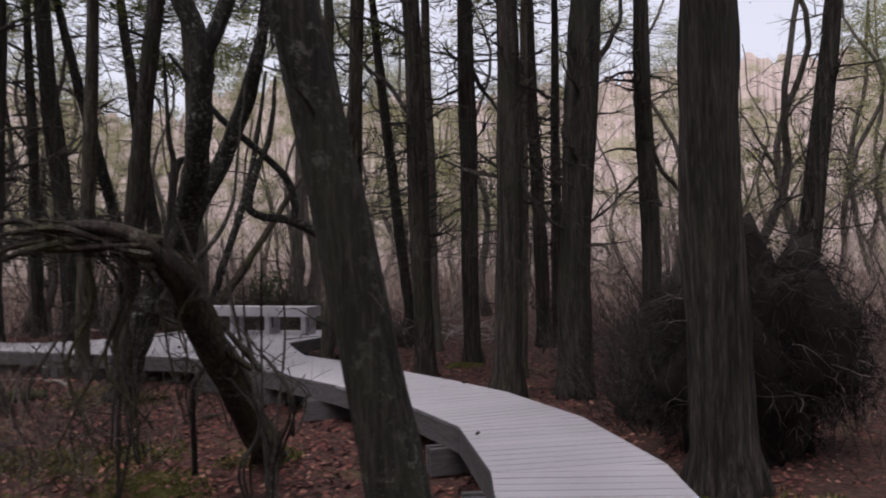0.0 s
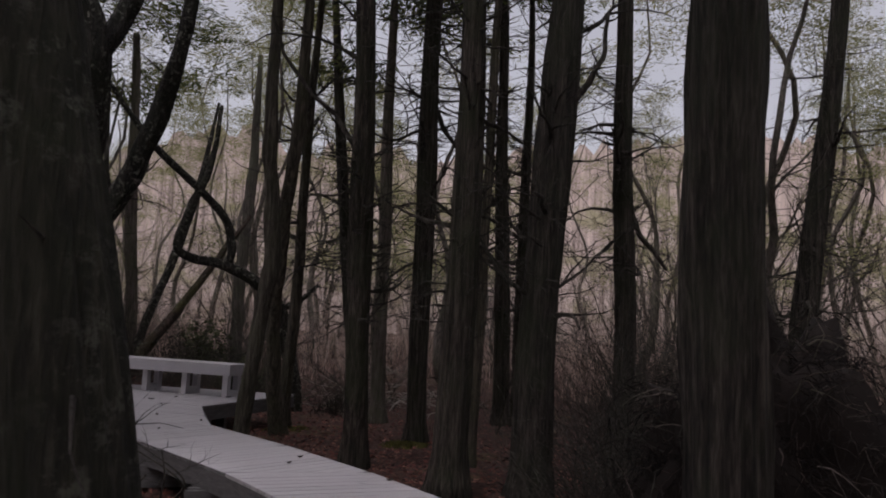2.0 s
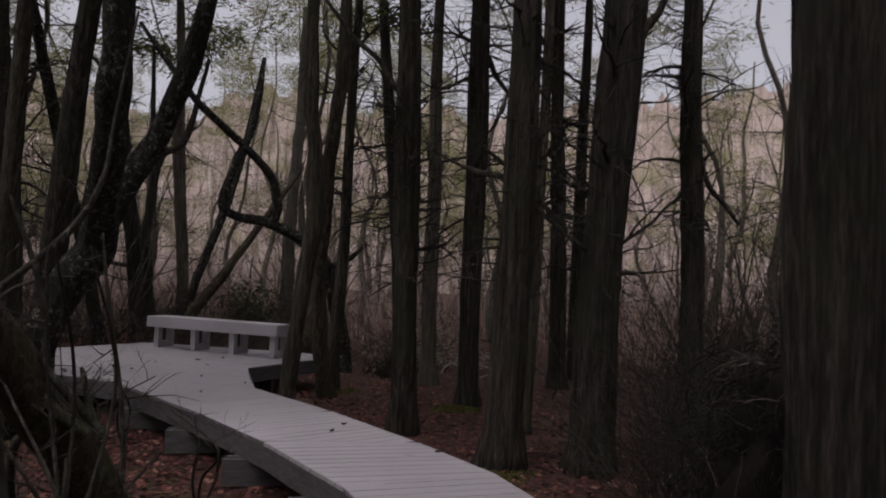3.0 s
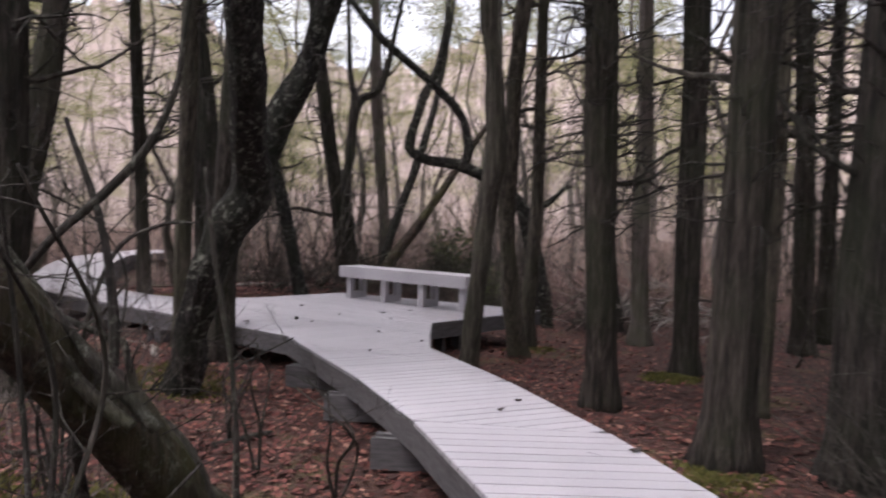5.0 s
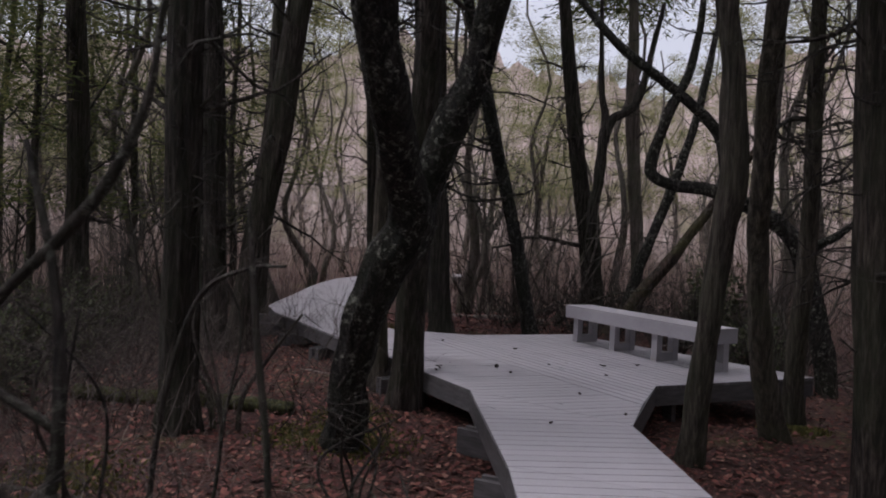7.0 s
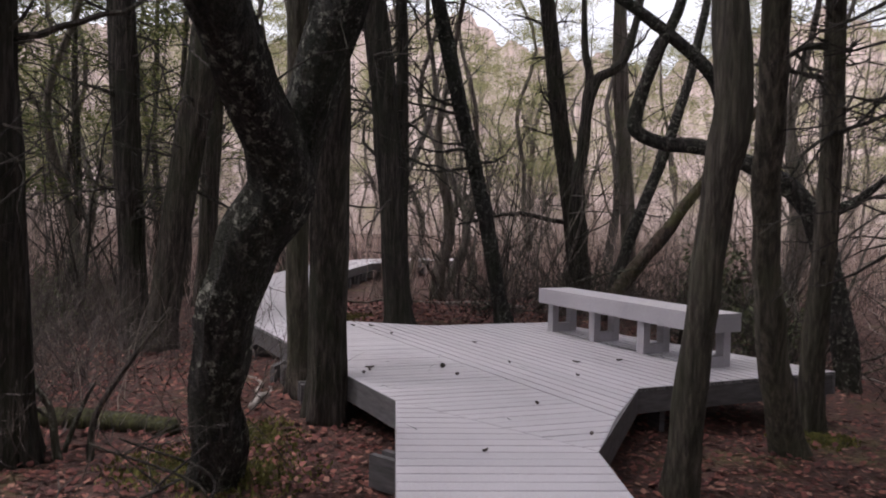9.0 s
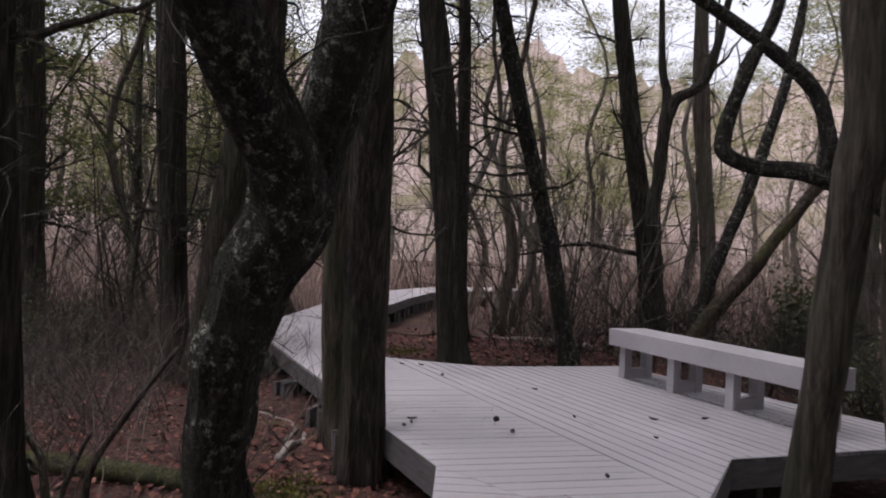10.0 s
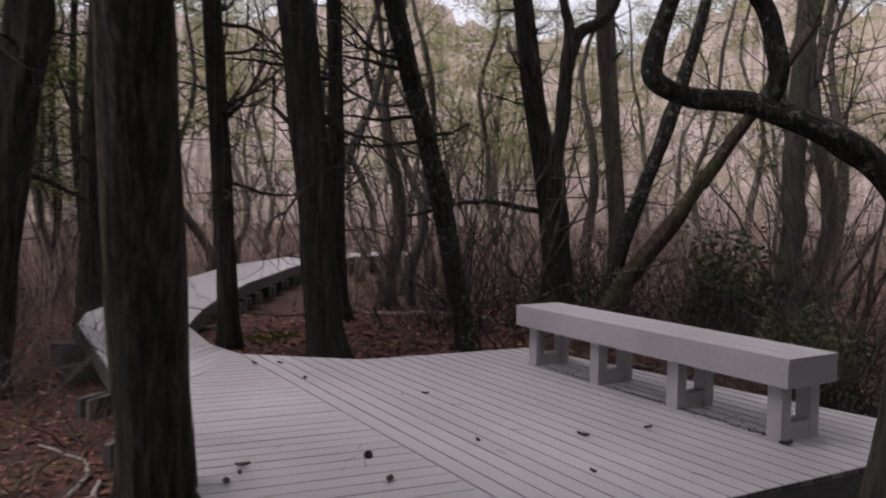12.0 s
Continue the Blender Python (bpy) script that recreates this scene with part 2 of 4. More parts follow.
def part(name, data, parent, label=""):
    """Links a mesh, or a Soup's mesh, as one part under a thing."""
    ob = new(name, data)
    ob.parent = parent
    return tagged(ob, label)


def thing(name, label, category, group="", at=(0, 0, 0), kind=""):
    ob = new(name)
    ob.empty_display_size = 0.2
    ob.location = at
    return tagged(ob, label, category, group, kind)


# ---- ground ----
LEVELS = [(-2, 10, -0.5), (-0.7, 13.6, -0.44), (0, 12.4, -0.46), (-3, 10.6, -0.45), (-5.3, 12, -0.32), (-4.2, 11.3, -0.36),
          (-5.1, 10.9, -0.4), (-6.5, 11.4, -0.38), (-8, 15.4, -0.24), (-7.6, 17, -0.14), (-2, 14.9, -0.48), (0.5, 10.7, -0.36),
          (1.4, 11.2, -0.34), (2.4, 9.9, -0.36), (2.5, 7, -0.4), (-12, 18.6, -0.5), (-14.5, 21.5, -0.5), (-9, 12.2, -0.5), (0, 3, -0.47), (-3, 6, -0.45), (6, 8, -0.35)]


def ground_z(x, y):
    w, v = 1e-3, -0.25e-3
    for a, b, c in LEVELS:
        k = math.exp(-((x - a) ** 2 + (y - b) ** 2) / 4.5)
        w, v = w + k, v + k * c
    far = max(0.0, math.hypot(x + 3, y - 10) - 22)
    return v / w + 0.05 * noise.noise(Vector((x * 0.9, y * 0.9, 0))) + 0.025 * noise.noise(Vector((x * 3, y * 3, 4))) + min(far * 0.01, 0.3)


def make_ground():
    xs = sorted({round(-4 + s * (0.16 * i + 0.0009 * i ** 2.45), 3) for i in range(85) for s in (-1, 1)})
    ys = sorted({round(11 + s * (0.16 * i + 0.0009 * i ** 2.45), 3) for i in range(85) for s in (-1, 1)})
    xs, ys = [-900, -300] + xs + [300, 900], [-900, -300] + ys + [300, 900]
    verts = [(x, y, ground_z(x, y)) for y in ys for x in xs]
    w = len(xs)
    faces = [(j * w + i, j * w + i + 1, (j + 1) * w + i + 1, (j + 1) * w + i) for j in range(len(ys) - 1) for i in range(w - 1)]
    tagged(new("ground", mesh_of("ground", verts, faces, ground_mat, True)), "damp woodland floor covered in reddish brown leaf litter and moss", "ground", kind="structure")


make_ground()

# ---- boardwalk ----
LEFT = [(-0.6, -4.0), (-0.15, -1.0), (0.12, 1.5), (0.45, 3.4), (0.66, 4.6), (0.70, 5.5), (0.69, 5.99), (0.48, 7.21), (0.0, 8.13), (-0.86, 9.24), (-1.73, 10.18), (-3.34, 11.71)]
RIGHT = [(0.5, -4.2), (0.95, -1.2), (1.22, 1.4), (1.52, 3.2), (1.70, 4.4), (1.76, 5.4), (1.76, 6.14), (1.46, 7.50), (0.93, 8.66), (0.34, 9.47), (-0.6, 10.6), (-1.73, 11.757)]
FAR_LEFT = [(-5.76, 12.54), (-7.02, 12.96), (-9.4, 13.76), (-10.25, 14.22), (-10.8, 14.76), (-11.88, 15.9), (-13.65, 17.7), (-14.8, 19.0), (-15.95, 20.4), (-17.6, 23.6), (-17.9, 25.5), (-17.0, 27.5)]
FAR_RIGHT = [(-6.78, 14.03), (-7.4, 14.12), (-8.55, 14.58), (-9.2, 15.1), (-9.8, 15.6), (-11.0, 16.75), (-11.95, 17.75), (-12.9, 18.9), (-14.0, 20.2), (-15.8, 22.6), (-16.3, 25.0), (-15.8, 26.6)]
N1, N4, BACK = (-2.37, 13.43), (-1.49, 15.49), (-5.07, 16.10)
PITCH = 0.118
THICK = 0.03


def clip(poly, point, normal):
    """The part of a polygon on the side of a line that normal points to."""
    out = []
    for i, p in enumerate(poly):
        q = poly[(i + 1) % len(poly)]
        a = (p[0] - point[0]) * normal[0] + (p[1] - point[1]) * normal[1]
        b = (q[0] - point[0]) * normal[0] + (q[1] - point[1]) * normal[1]
        if a >= 0:
            out.append(p)
        if a * b < 0:
            t = a / (a - b)
            out.append((p[0] + (q[0] - p[0]) * t, p[1] + (q[1] - p[1]) * t))
    return out


def slab(poly, top, thick, mat, name):
    """A plate with a softened upper edge."""
    cx, cy = sum(p[0] for p in poly) / len(poly), sum(p[1] for p in poly) / len(poly)
    if sum((p[0] * q[1] - q[0] * p[1]) for p, q in zip(poly, poly[1:] + poly[:1])) < 0:
        poly = poly[::-1]
    e = 0.004
    inner = []
    for x, y in poly:
        d = max(math.hypot(cx - x, cy - y), 1e-6)
        inner.append((x + (cx - x) / d * e, y + (cy - y) / d * e))
    n = len(poly)
    v = [(x, y, top - thick) for x, y in poly] + [(x, y, top - e) for x, y in poly] + [(x, y, top) for x, y in inner]
    f = [tuple(range(n))[::-1], tuple(range(2 * n, 3 * n))]
    for r in (0, n):
        f += [(r + i, r + (i + 1) % n, r + n + (i + 1) % n, r + n + i) for i in range(n)]
    return mesh_of(name, v, f, mat)


def boards_over(poly, direction, parent, offset=0.0, gap=0.008, anchor=(0, 0)):
    """Lays parallel boards over a convex polygon; each is one part."""
    ux, uy = direction
    k = math.hypot(ux, uy)
    ux, uy = ux / k, uy / k
    nx, ny = -uy, ux
    ds = [(p[0] - anchor[0]) * nx + (p[1] - anchor[1]) * ny - offset for p in poly]
    for i in range(math.floor(min(ds) / PITCH), math.ceil(max(ds) / PITCH)):
        lo, hi = i * PITCH + gap / 2 + offset, (i + 1) * PITCH - gap / 2 + offset
        q = clip(poly, (anchor[0] + nx * lo, anchor[1] + ny * lo), (nx, ny))
        q = clip(q, (anchor[0] + nx * hi, anchor[1] + ny * hi), (-nx, -ny)) if len(q) > 2 else q
        if len(q) < 3:
            continue
        area = abs(sum(a[0] * b[1] - b[0] * a[1] for a, b in zip(q, q[1:] + q[:1]))) / 2
        if area > 0.004:
            part("board", slab(q, 0.0 + rnd.uniform(-0.0008, 0.0008), THICK, deck_mat, "board"), parent)


def fascia(a, b, parent, name="fascia", height=0.2, top=-0.006, thick=0.035, label="weathered grey edge plank"):
    """An edge plank between two corners; the deck lies to the left of a to b."""
    d = Vector((b[0] - a[0], b[1] - a[1], 0))
    m = Matrix.Translation(((a[0] + b[0]) / 2, (a[1] + b[1]) / 2, top - height / 2)) @ Matrix.Rotation(math.atan2(d.y, d.x), 4, "Z") @ Matrix.Translation((0, thick / 2, 0))
    s = Soup()
    s.box(m, d.length, thick, height)
    part(name, s.mesh(name, trim_mat), parent, label)


def cross_beam(p, q, parent, top=-0.2, height=0.21, thick=0.045, past=-0.08, out=0.14):
    """A pair of planks on edge across the walk from p to q, standing out under the edge at p."""
    p, q = Vector(p), Vector(q)
    d = (q - p).normalized()
    p, q = p - d * out, q + d * past
    m = (p + q) / 2
    for side in (-1, 1):
        s = Soup()
        s.box(Matrix.Translation((m.x, m.y, top - height / 2)) @ Matrix.Rotation(math.atan2(d.y, d.x), 4, "Z") @ Matrix.Translation((side * 0.004, side * 0.055, 0)), (q - p).length, thick, height)
        part("cross_beam", s.mesh("cross_beam", trim_mat), parent, "grey plank on edge under the deck")
    foot = ground_z(m.x, m.y) - 0.1
    s = Soup()
    s.box(Matrix.Translation((m.x, m.y, (top - 0.02 + foot) / 2)) @ Matrix.Rotation(math.atan2(d.y, d.x), 4, "Z"), 0.1, 0.06, top - 0.02 - foot)
    part("post", s.mesh("post", trim_mat), parent)


def make_walkway(left, right, name, label, turns, first=0.3, past=-0.08, out=0.14):
    root = thing(name, label, "boardwalk", kind="structure")
    for i in range(len(left) - 1):
        poly = [left[i], right[i], right[i + 1], left[i + 1]]
        mid = ((left[i][0] + left[i + 1][0] - right[i][0] - right[i + 1][0]) / 2, (left[i][1] + left[i + 1][1] - right[i][1] - right[i + 1][1]) / 2)
        direction = turns.get(i, mid)
        boards_over(poly, direction, root, anchor=left[i])
        fascia(left[i + 1], left[i], root)
        fascia(right[i], right[i + 1], root)
        # Inner joists, out of sight, added to keep light from under the deck.
        for k in (0.34, 0.68):
            a, b = Vector(left[i]).lerp(Vector(right[i]), k), Vector(left[i + 1]).lerp(Vector(right[i + 1]), k)
            fascia(a, b, root, "joist", 0.165, -0.034, 0.04, "rough grey joist added unseen under the boards to block light")
    gone, want = 0.0, first
    for i in range(len(left) - 1):
        a, b = Vector(left[i]), Vector(left[i + 1])
        c, d = Vector(right[i]), Vector(right[i + 1])
        n = (b - a).length
        while want < gone + n:
            t = (want - gone) / n
            p, q = a.lerp(b, t), c.lerp(d, t)
            cross_beam(p, q, root, past=past, out=out)
            want += 1.27
        gone += n
    return root


make_walkway(LEFT, RIGHT, "boardwalk", "curving boardwalk of pale grey decking on low cross beams", {10: (-0.685, -0.728), 9: (-0.72, -0.69)}, 0.14)
make_walkway(FAR_LEFT, FAR_RIGHT, "boardwalk", "boardwalk of pale grey decking winding off into the woods", {}, 0.08, 0.16, 0.26)
platform = thing("viewing_platform", "wide pale grey deck platform with boards laid in two directions", "platform", kind="structure")


def make_platform():
    """Two fields of boards that meet on a slanting joint."""
    n3, n2, c1, bend, db, dd = LEFT[-1], RIGHT[-1], (-4.27, 12.02), FAR_LEFT[0], FAR_RIGHT[0], (-5.8, 14.62)
    joint = (-2.04, 12.5)
    boards_over([n3, n2, joint, db, bend, c1], (0.477, 0.879), platform, anchor=n3)
    boards_over([db, joint, N1, N4, BACK, dd], (0.952, -0.306), platform, gap=0.015, anchor=db)
    for a, b in ((n2, N1), (N1, N4), (N4, BACK), (BACK, dd), (dd, db), (bend, c1), (c1, n3)):
        fascia(a, b, platform)
    for x, y in ((-2.42, 13.85), (-2.28, 14.1), (-1.75, 15.2), (-1.62, 15.42)):
        z0 = ground_z(x, y) - 0.06
        s = Soup()
        s.box(Matrix.Translation((x, y, (z0 - 0.2) / 2)) @ Matrix.Rotation(1.1, 4, "Z"), 0.05, 0.16, -0.2 - z0)
        part("post", s.mesh("post", trim_mat), platform, "flat grey timber post")
    for p, q in (((-4.9, 12.2), (-4.2, 13.9)), ((-5.6, 12.5), (-4.9, 14.4)), ((-4.0, 14.2), (-3.2, 15.4))):
        cross_beam(p, q, platform)


make_platform()


# ---- bench ----
def make_bench():
    a, b = Vector((-4.75, 15.41)), Vector((-2.31, 14.51))
    u = (b - a).normalized()
    v = Vector((-u.y, u.x))
    length, depth, height, skirt = (b - a).length, 0.46, 0.505, 0.138
    root = thing("bench", "long backless pale grey bench on paired block legs", "bench")
    turn = Matrix(((u.x, v.x, 0, a.x), (u.y, v.y, 0, a.y), (0, 0, 1, 0), (0, 0, 0, 1)))
    s = Soup()
    n = 3
    w = depth / n
    for i in range(n):
        sub = Soup()
        sub.box(turn @ Matrix.Translation((length / 2, w * (i + 0.5), height - 0.016)), length, w - 0.004, 0.032)
        part("seat_board", sub.mesh("seat_board", deck_mat), root)
    for name, m, sx, sy in (("front_panel", (length / 2, 0.018, 0), length - 0.01, 0.034), ("back_panel", (length / 2, depth - 0.018, 0), length - 0.01, 0.034),
                            ("end_panel", (0.02, depth / 2, 0), 0.034, depth - 0.07), ("end_panel", (length - 0.02, depth / 2, 0), 0.034, depth - 0.07)):
        sub = Soup()
        sub.box(turn @ Matrix.Translation((m[0], m[1], height - 0.033 - skirt / 2 + 0.001)), sx, sy, skirt)
        part(name, sub.mesh(name, deck_mat), root)
    for k in range(4):
        x = 0.14 + k * (length - 0.28) / 3
        for y in (0.125, depth - 0.07):
            sub = Soup()
            sub.box(turn @ Matrix.Translation((x, y, (height - 0.165) / 2)), 0.095, 0.085, height - 0.165)
            part("leg", sub.mesh("leg", deck_mat), root)
        sub = Soup()
        sub.box(turn @ Matrix.Translation((x, depth / 2 + 0.0275, 0.05)), 0.09, depth - 0.285, 0.1)
        part("foot_rail", sub.mesh("foot_rail", deck_mat), root)


make_bench()


# ---- trees ----
def crown_mesh(seed, count, spread, tall, size, mat):
    """Sprays of needles on side shoots, uneven and full of gaps."""
    rg = random.Random(seed)
    s = Soup()
    shoots = 34
    for i in range(shoots):
        h = rg.uniform(0, tall)
        a = rg.uniform(0, 2 * math.pi)
        reach = spread * (1.05 - 0.75 * h / tall) * rg.uniform(0.4, 1.0)
        d = Vector((math.cos(a), math.sin(a), rg.uniform(-0.15, 0.4)))
        for _ in range(count // shoots):
            t = rg.uniform(0.15, 1) ** 0.7
            c = Vector((0, 0, h)) + d * (reach * t) + Vector((rg.gauss(0, 0.26), rg.gauss(0, 0.26), rg.gauss(0, 0.13)))
            e = (d + Vector((rg.uniform(-1, 1), rg.uniform(-1, 1), rg.uniform(-0.8, 0.5)))).normalized()
            w = e.cross(Vector((rg.uniform(-1, 1), rg.uniform(-1, 1), rg.uniform(-1, 1)))).normalized()
            k = size * rg.uniform(0.6, 1.4)
            s.card(c, e * k, w * k * 0.1)
    return s.mesh("crown", mat)


# Crowns set mostly above view, thickened to shade the deck and trunks.
SHADE_CROWNS = [crown_mesh(i, 9000, 2.7, 4.2, 0.17, needle_mat) for i in range(4)]
FAR_CROWNS = [crown_mesh(20 + i, 6400, 2.2, 5.8, 0.125, hazy_needle_mat) for i in range(3)]
LOW_CROWNS = [crown_mesh(30 + i, 6400, 2.1, 5.8, 0.13, needle_mat) for i in range(2)]


def axis(base, lean, height, n, wobble, rg, bow=0.0):
    """Points up a trunk with slight wander."""
    x, y, z0 = base
    ph = rg.uniform(0, 9)
    out = []
    for i in range(n + 1):
        t = i / n
        z = z0 - 0.12 + (height + 0.12) * t
        k = z - z0
        out.append((x + lean[0] * k + wobble * noise.noise(Vector((ph, z * 0.35, 0))) * min(1, k) + bow * t * (1 - t), y + lean[1] * k + wobble * noise.noise(Vector((ph + 5, z * 0.35, 3))) * min(1, k), z))
    return out


def along(pts, z):
    for p, q in zip(pts, pts[1:]):
        if q[2] >= z:
            t = (z - p[2]) / max(q[2] - p[2], 1e-6)
            return Vector(p).lerp(Vector(q), t)
    return Vector(pts[-1])


def tree(x, y, lean, r0, r4, height=8.0, mat=None, label="", seed=1, near=True, twigs=14, low=1.2, crown=True, wobble=0.06, flare=1.35, group="", reach=0.8, stubs=7, crown_at=0.0):
    """A forest tree: tapered fluted trunk with a flared foot, dead branches and a crown above."""
    rg = random.Random(seed)
    z0 = ground_z(x, y)
    root = thing("cedar_tree" if mat is None else "tree", label or "upright cedar with shaggy grey-brown bark and dead lower branches", "tree", group)
    mat = mat or cedar
    n = 44 if near else 16
    pts = axis((x, y, z0), lean, height, n, wobble, rg)
    rad = []
    for p in pts:
        k = p[2] - z0
        r = r0 + (r4 - r0) * min(max(k, 0) / 4, 1) - max(0, k - 4) * r4 * 0.1
        r *= 1 + (flare - 1) * math.exp(-max(k, 0) / 0.16)
        rad.append(max(r, 0.02))
    s = Soup()
    s.tube(pts, rad, 44 if near else 14, 0.15 if near else 0.06, seed * 3.7, z0 + 0.35 if near else 0)
    part("trunk", s.mesh("trunk", mat, True), root)
    if not near:
        for _ in range(3):
            z = rg.uniform(z0 + 1.2, z0 + 4.5)
            a = rg.uniform(0, 2 * math.pi)
            s = Soup()
            s.twig(along(pts, z), (math.cos(a) * 0.7, math.sin(a) * 0.7, rg.uniform(0.3, 1.2)), rg.uniform(1.5, 3.0), r4 * rg.uniform(0.35, 0.6), rg, 0.22, 3, 5, -0.1, 0.35)
            part("limb", s.mesh("limb", mat), root)
    if near:
        for _ in range(stubs):
            z = rg.uniform(z0 + low, z0 + min(height, 5.2))
            a = rg.uniform(0, 2 * math.pi)
            s = Soup()
            s.twig(along(pts, z), (math.cos(a), math.sin(a), rg.uniform(-0.1, 0.5)), reach * rg.uniform(0.5, 1.6), rg.uniform(0.014, 0.032), rg, 0.34, 3, 6, 0.0, 0.13)
            part("branch", s.mesh("branch", twig_mat), root, "bare dead branch")
    if twigs:
        s = Soup()
        for _ in range(twigs):
            z = rg.uniform(z0 + low, z0 + min(height, 5.5))
            p = along(pts, z)
            a = rg.uniform(0, 2 * math.pi)
            s.twig(p, (math.cos(a), math.sin(a), rg.uniform(-0.3, 0.4)), reach * rg.uniform(0.2, 0.95), rg.uniform(0.006, 0.014), rg, 0.4, 2, 4 if near else 3, 0.06)
        for _ in range(26 if near and low < 3 else 0):
            z = rg.uniform(z0 + 0.9, z0 + min(height, 5.5))
            a = rg.uniform(0, 2 * math.pi)
            s.twig(along(pts, z), (math.cos(a), math.sin(a), rg.uniform(-0.2, 0.6)), r4 + rg.uniform(0.05, 0.28), rg.uniform(0.008, 0.017), rg, 0.2, 1, 5, 0, 0.08)
        tagged(part("deadwood", s.mesh("deadwood", twig_mat), root, "fine bare dead twigs and broken stubs"), kind="stuff")
    if crown:
        c = part("crown", crown if crown is not True else SHADE_CROWNS[seed % 4], root, "sparse dull green needles")
        top = along(pts, z0 + (crown_at or height * 0.78))
        c.matrix_basis = pose(top.x, top.y, top.z, 0, 0, rg.uniform(0, 360)) @ Matrix.Scale(rg.uniform(0.85, 1.15), 4)
    return root, pts, rad


NEAR = [  # x, y, lean, r0, r4
    (2.34, 6.84, (-0.03, -0.06), 0.205, 0.175), (1.77, 10.32, (0.053, 0.016), 0.19, 0.185), (1.0, 10.4, (0.02, -0.015), 0.175, 0.13),
    (0.59, 13.68, (0.0, -0.043), 0.136, 0.14), (-0.05, 11.75, (-0.016, -0.12), 0.142, 0.123), (-0.66, 17.31, (-0.102, -0.033), 0.113, 0.11),
    (2.02, 16.07, (-0.031, 0.0), 0.14, 0.116), (2.45, 17.43, (0.003, 0.0), 0.123, 0.1), (3.48, 13.49, (-0.013, 0.0), 0.153, 0.137),
    (5.43, 12.77, (0.105, -0.039), 0.173, 0.136), (-4.40, 11.95, (0.16, -0.122), 0.157, 0.112), (-5.14, 12.23, (0.102, -0.116), 0.104, 0.087),
    (-8.47, 16.75, (-0.016, -0.024), 0.117, 0.1), (-1.57, 15.05, (0.06, -0.16), 0.1, 0.07),
    (-8.09, 14.80, (-0.005, -0.048), 0.107, 0.1), (-6.77, 15.06, (-0.034, -0.104), 0.173, 0.16), (-7.24, 20.26, (-0.08, -0.121), 0.174, 0.16),
    (-8.51, 12.51, (0.133, 0.08), 0.187, 0.18), (-8.92, 12.41, (-0.005, -0.051), 0.163, 0.165),
    (-4.97, 9.74, (0.08, -0.06), 0.158, 0.145), (-11.77, 14.97, (0.014, 0.03), 0.175, 0.143), (-11.59, 11.45, (-0.004, -0.036), 0.167, 0.157),
]
BY_DECK = {(-4.40, 11.95), (-5.14, 12.23)}
GROWN = {}
for i, (x, y, lean, r0, r4) in enumerate(NEAR):
    plain = i == 0
    GROWN[(x, y)] = tree(x, y, lean, r0, r4, seed=11 + i, height=9.5 + (i % 3), twigs=4 if plain else 84 if x > -0.8 else 58, mat=pale_cedar if x in (-5.14, -1.57) else None, low=4.2 if plain else 3.6 if (x, y) in BY_DECK else 2.5 if x > -2.5 and 13 < y < 16 else 1.6, stubs=0 if plain else 3 if (x, y) in BY_DECK else 13, reach=1.05, group="cedars beside the boardwalk")[0]
tree(0.44, 4.43, (-0.192, -0.011), 0.128, 0.084, seed=3, mat=mossy_bark, label="dark leaning trunk with mossy bark close beside the boardwalk", twigs=6, low=2.5)
GROWN[(-6.03, 16.43)] = tree(-6.03, 16.43, (-0.206, -0.118), 0.106, 0.1, seed=4, mat=dark_bark, label="dark trunk leaning over with short dead branch stubs", twigs=26)[0]
tree(-6.31, 20.47, (-0.049, -0.029), 0.129, 0.13, seed=6, mat=grey_haze_bark, label="tall straight reddish grey pine trunk")
tree(-0.15, 16.1, (-0.01, 0.0), 0.13, 0.11, seed=7, mat=grey_haze_bark, label="slim pale brown trunk with a few short stubs", twigs=12)
tree(1.29, 12.0, (0.025, -0.03), 0.066, 0.055, seed=8, mat=pale_cedar, label="slim pale grey-green trunk close behind a larger cedar", twigs=14)


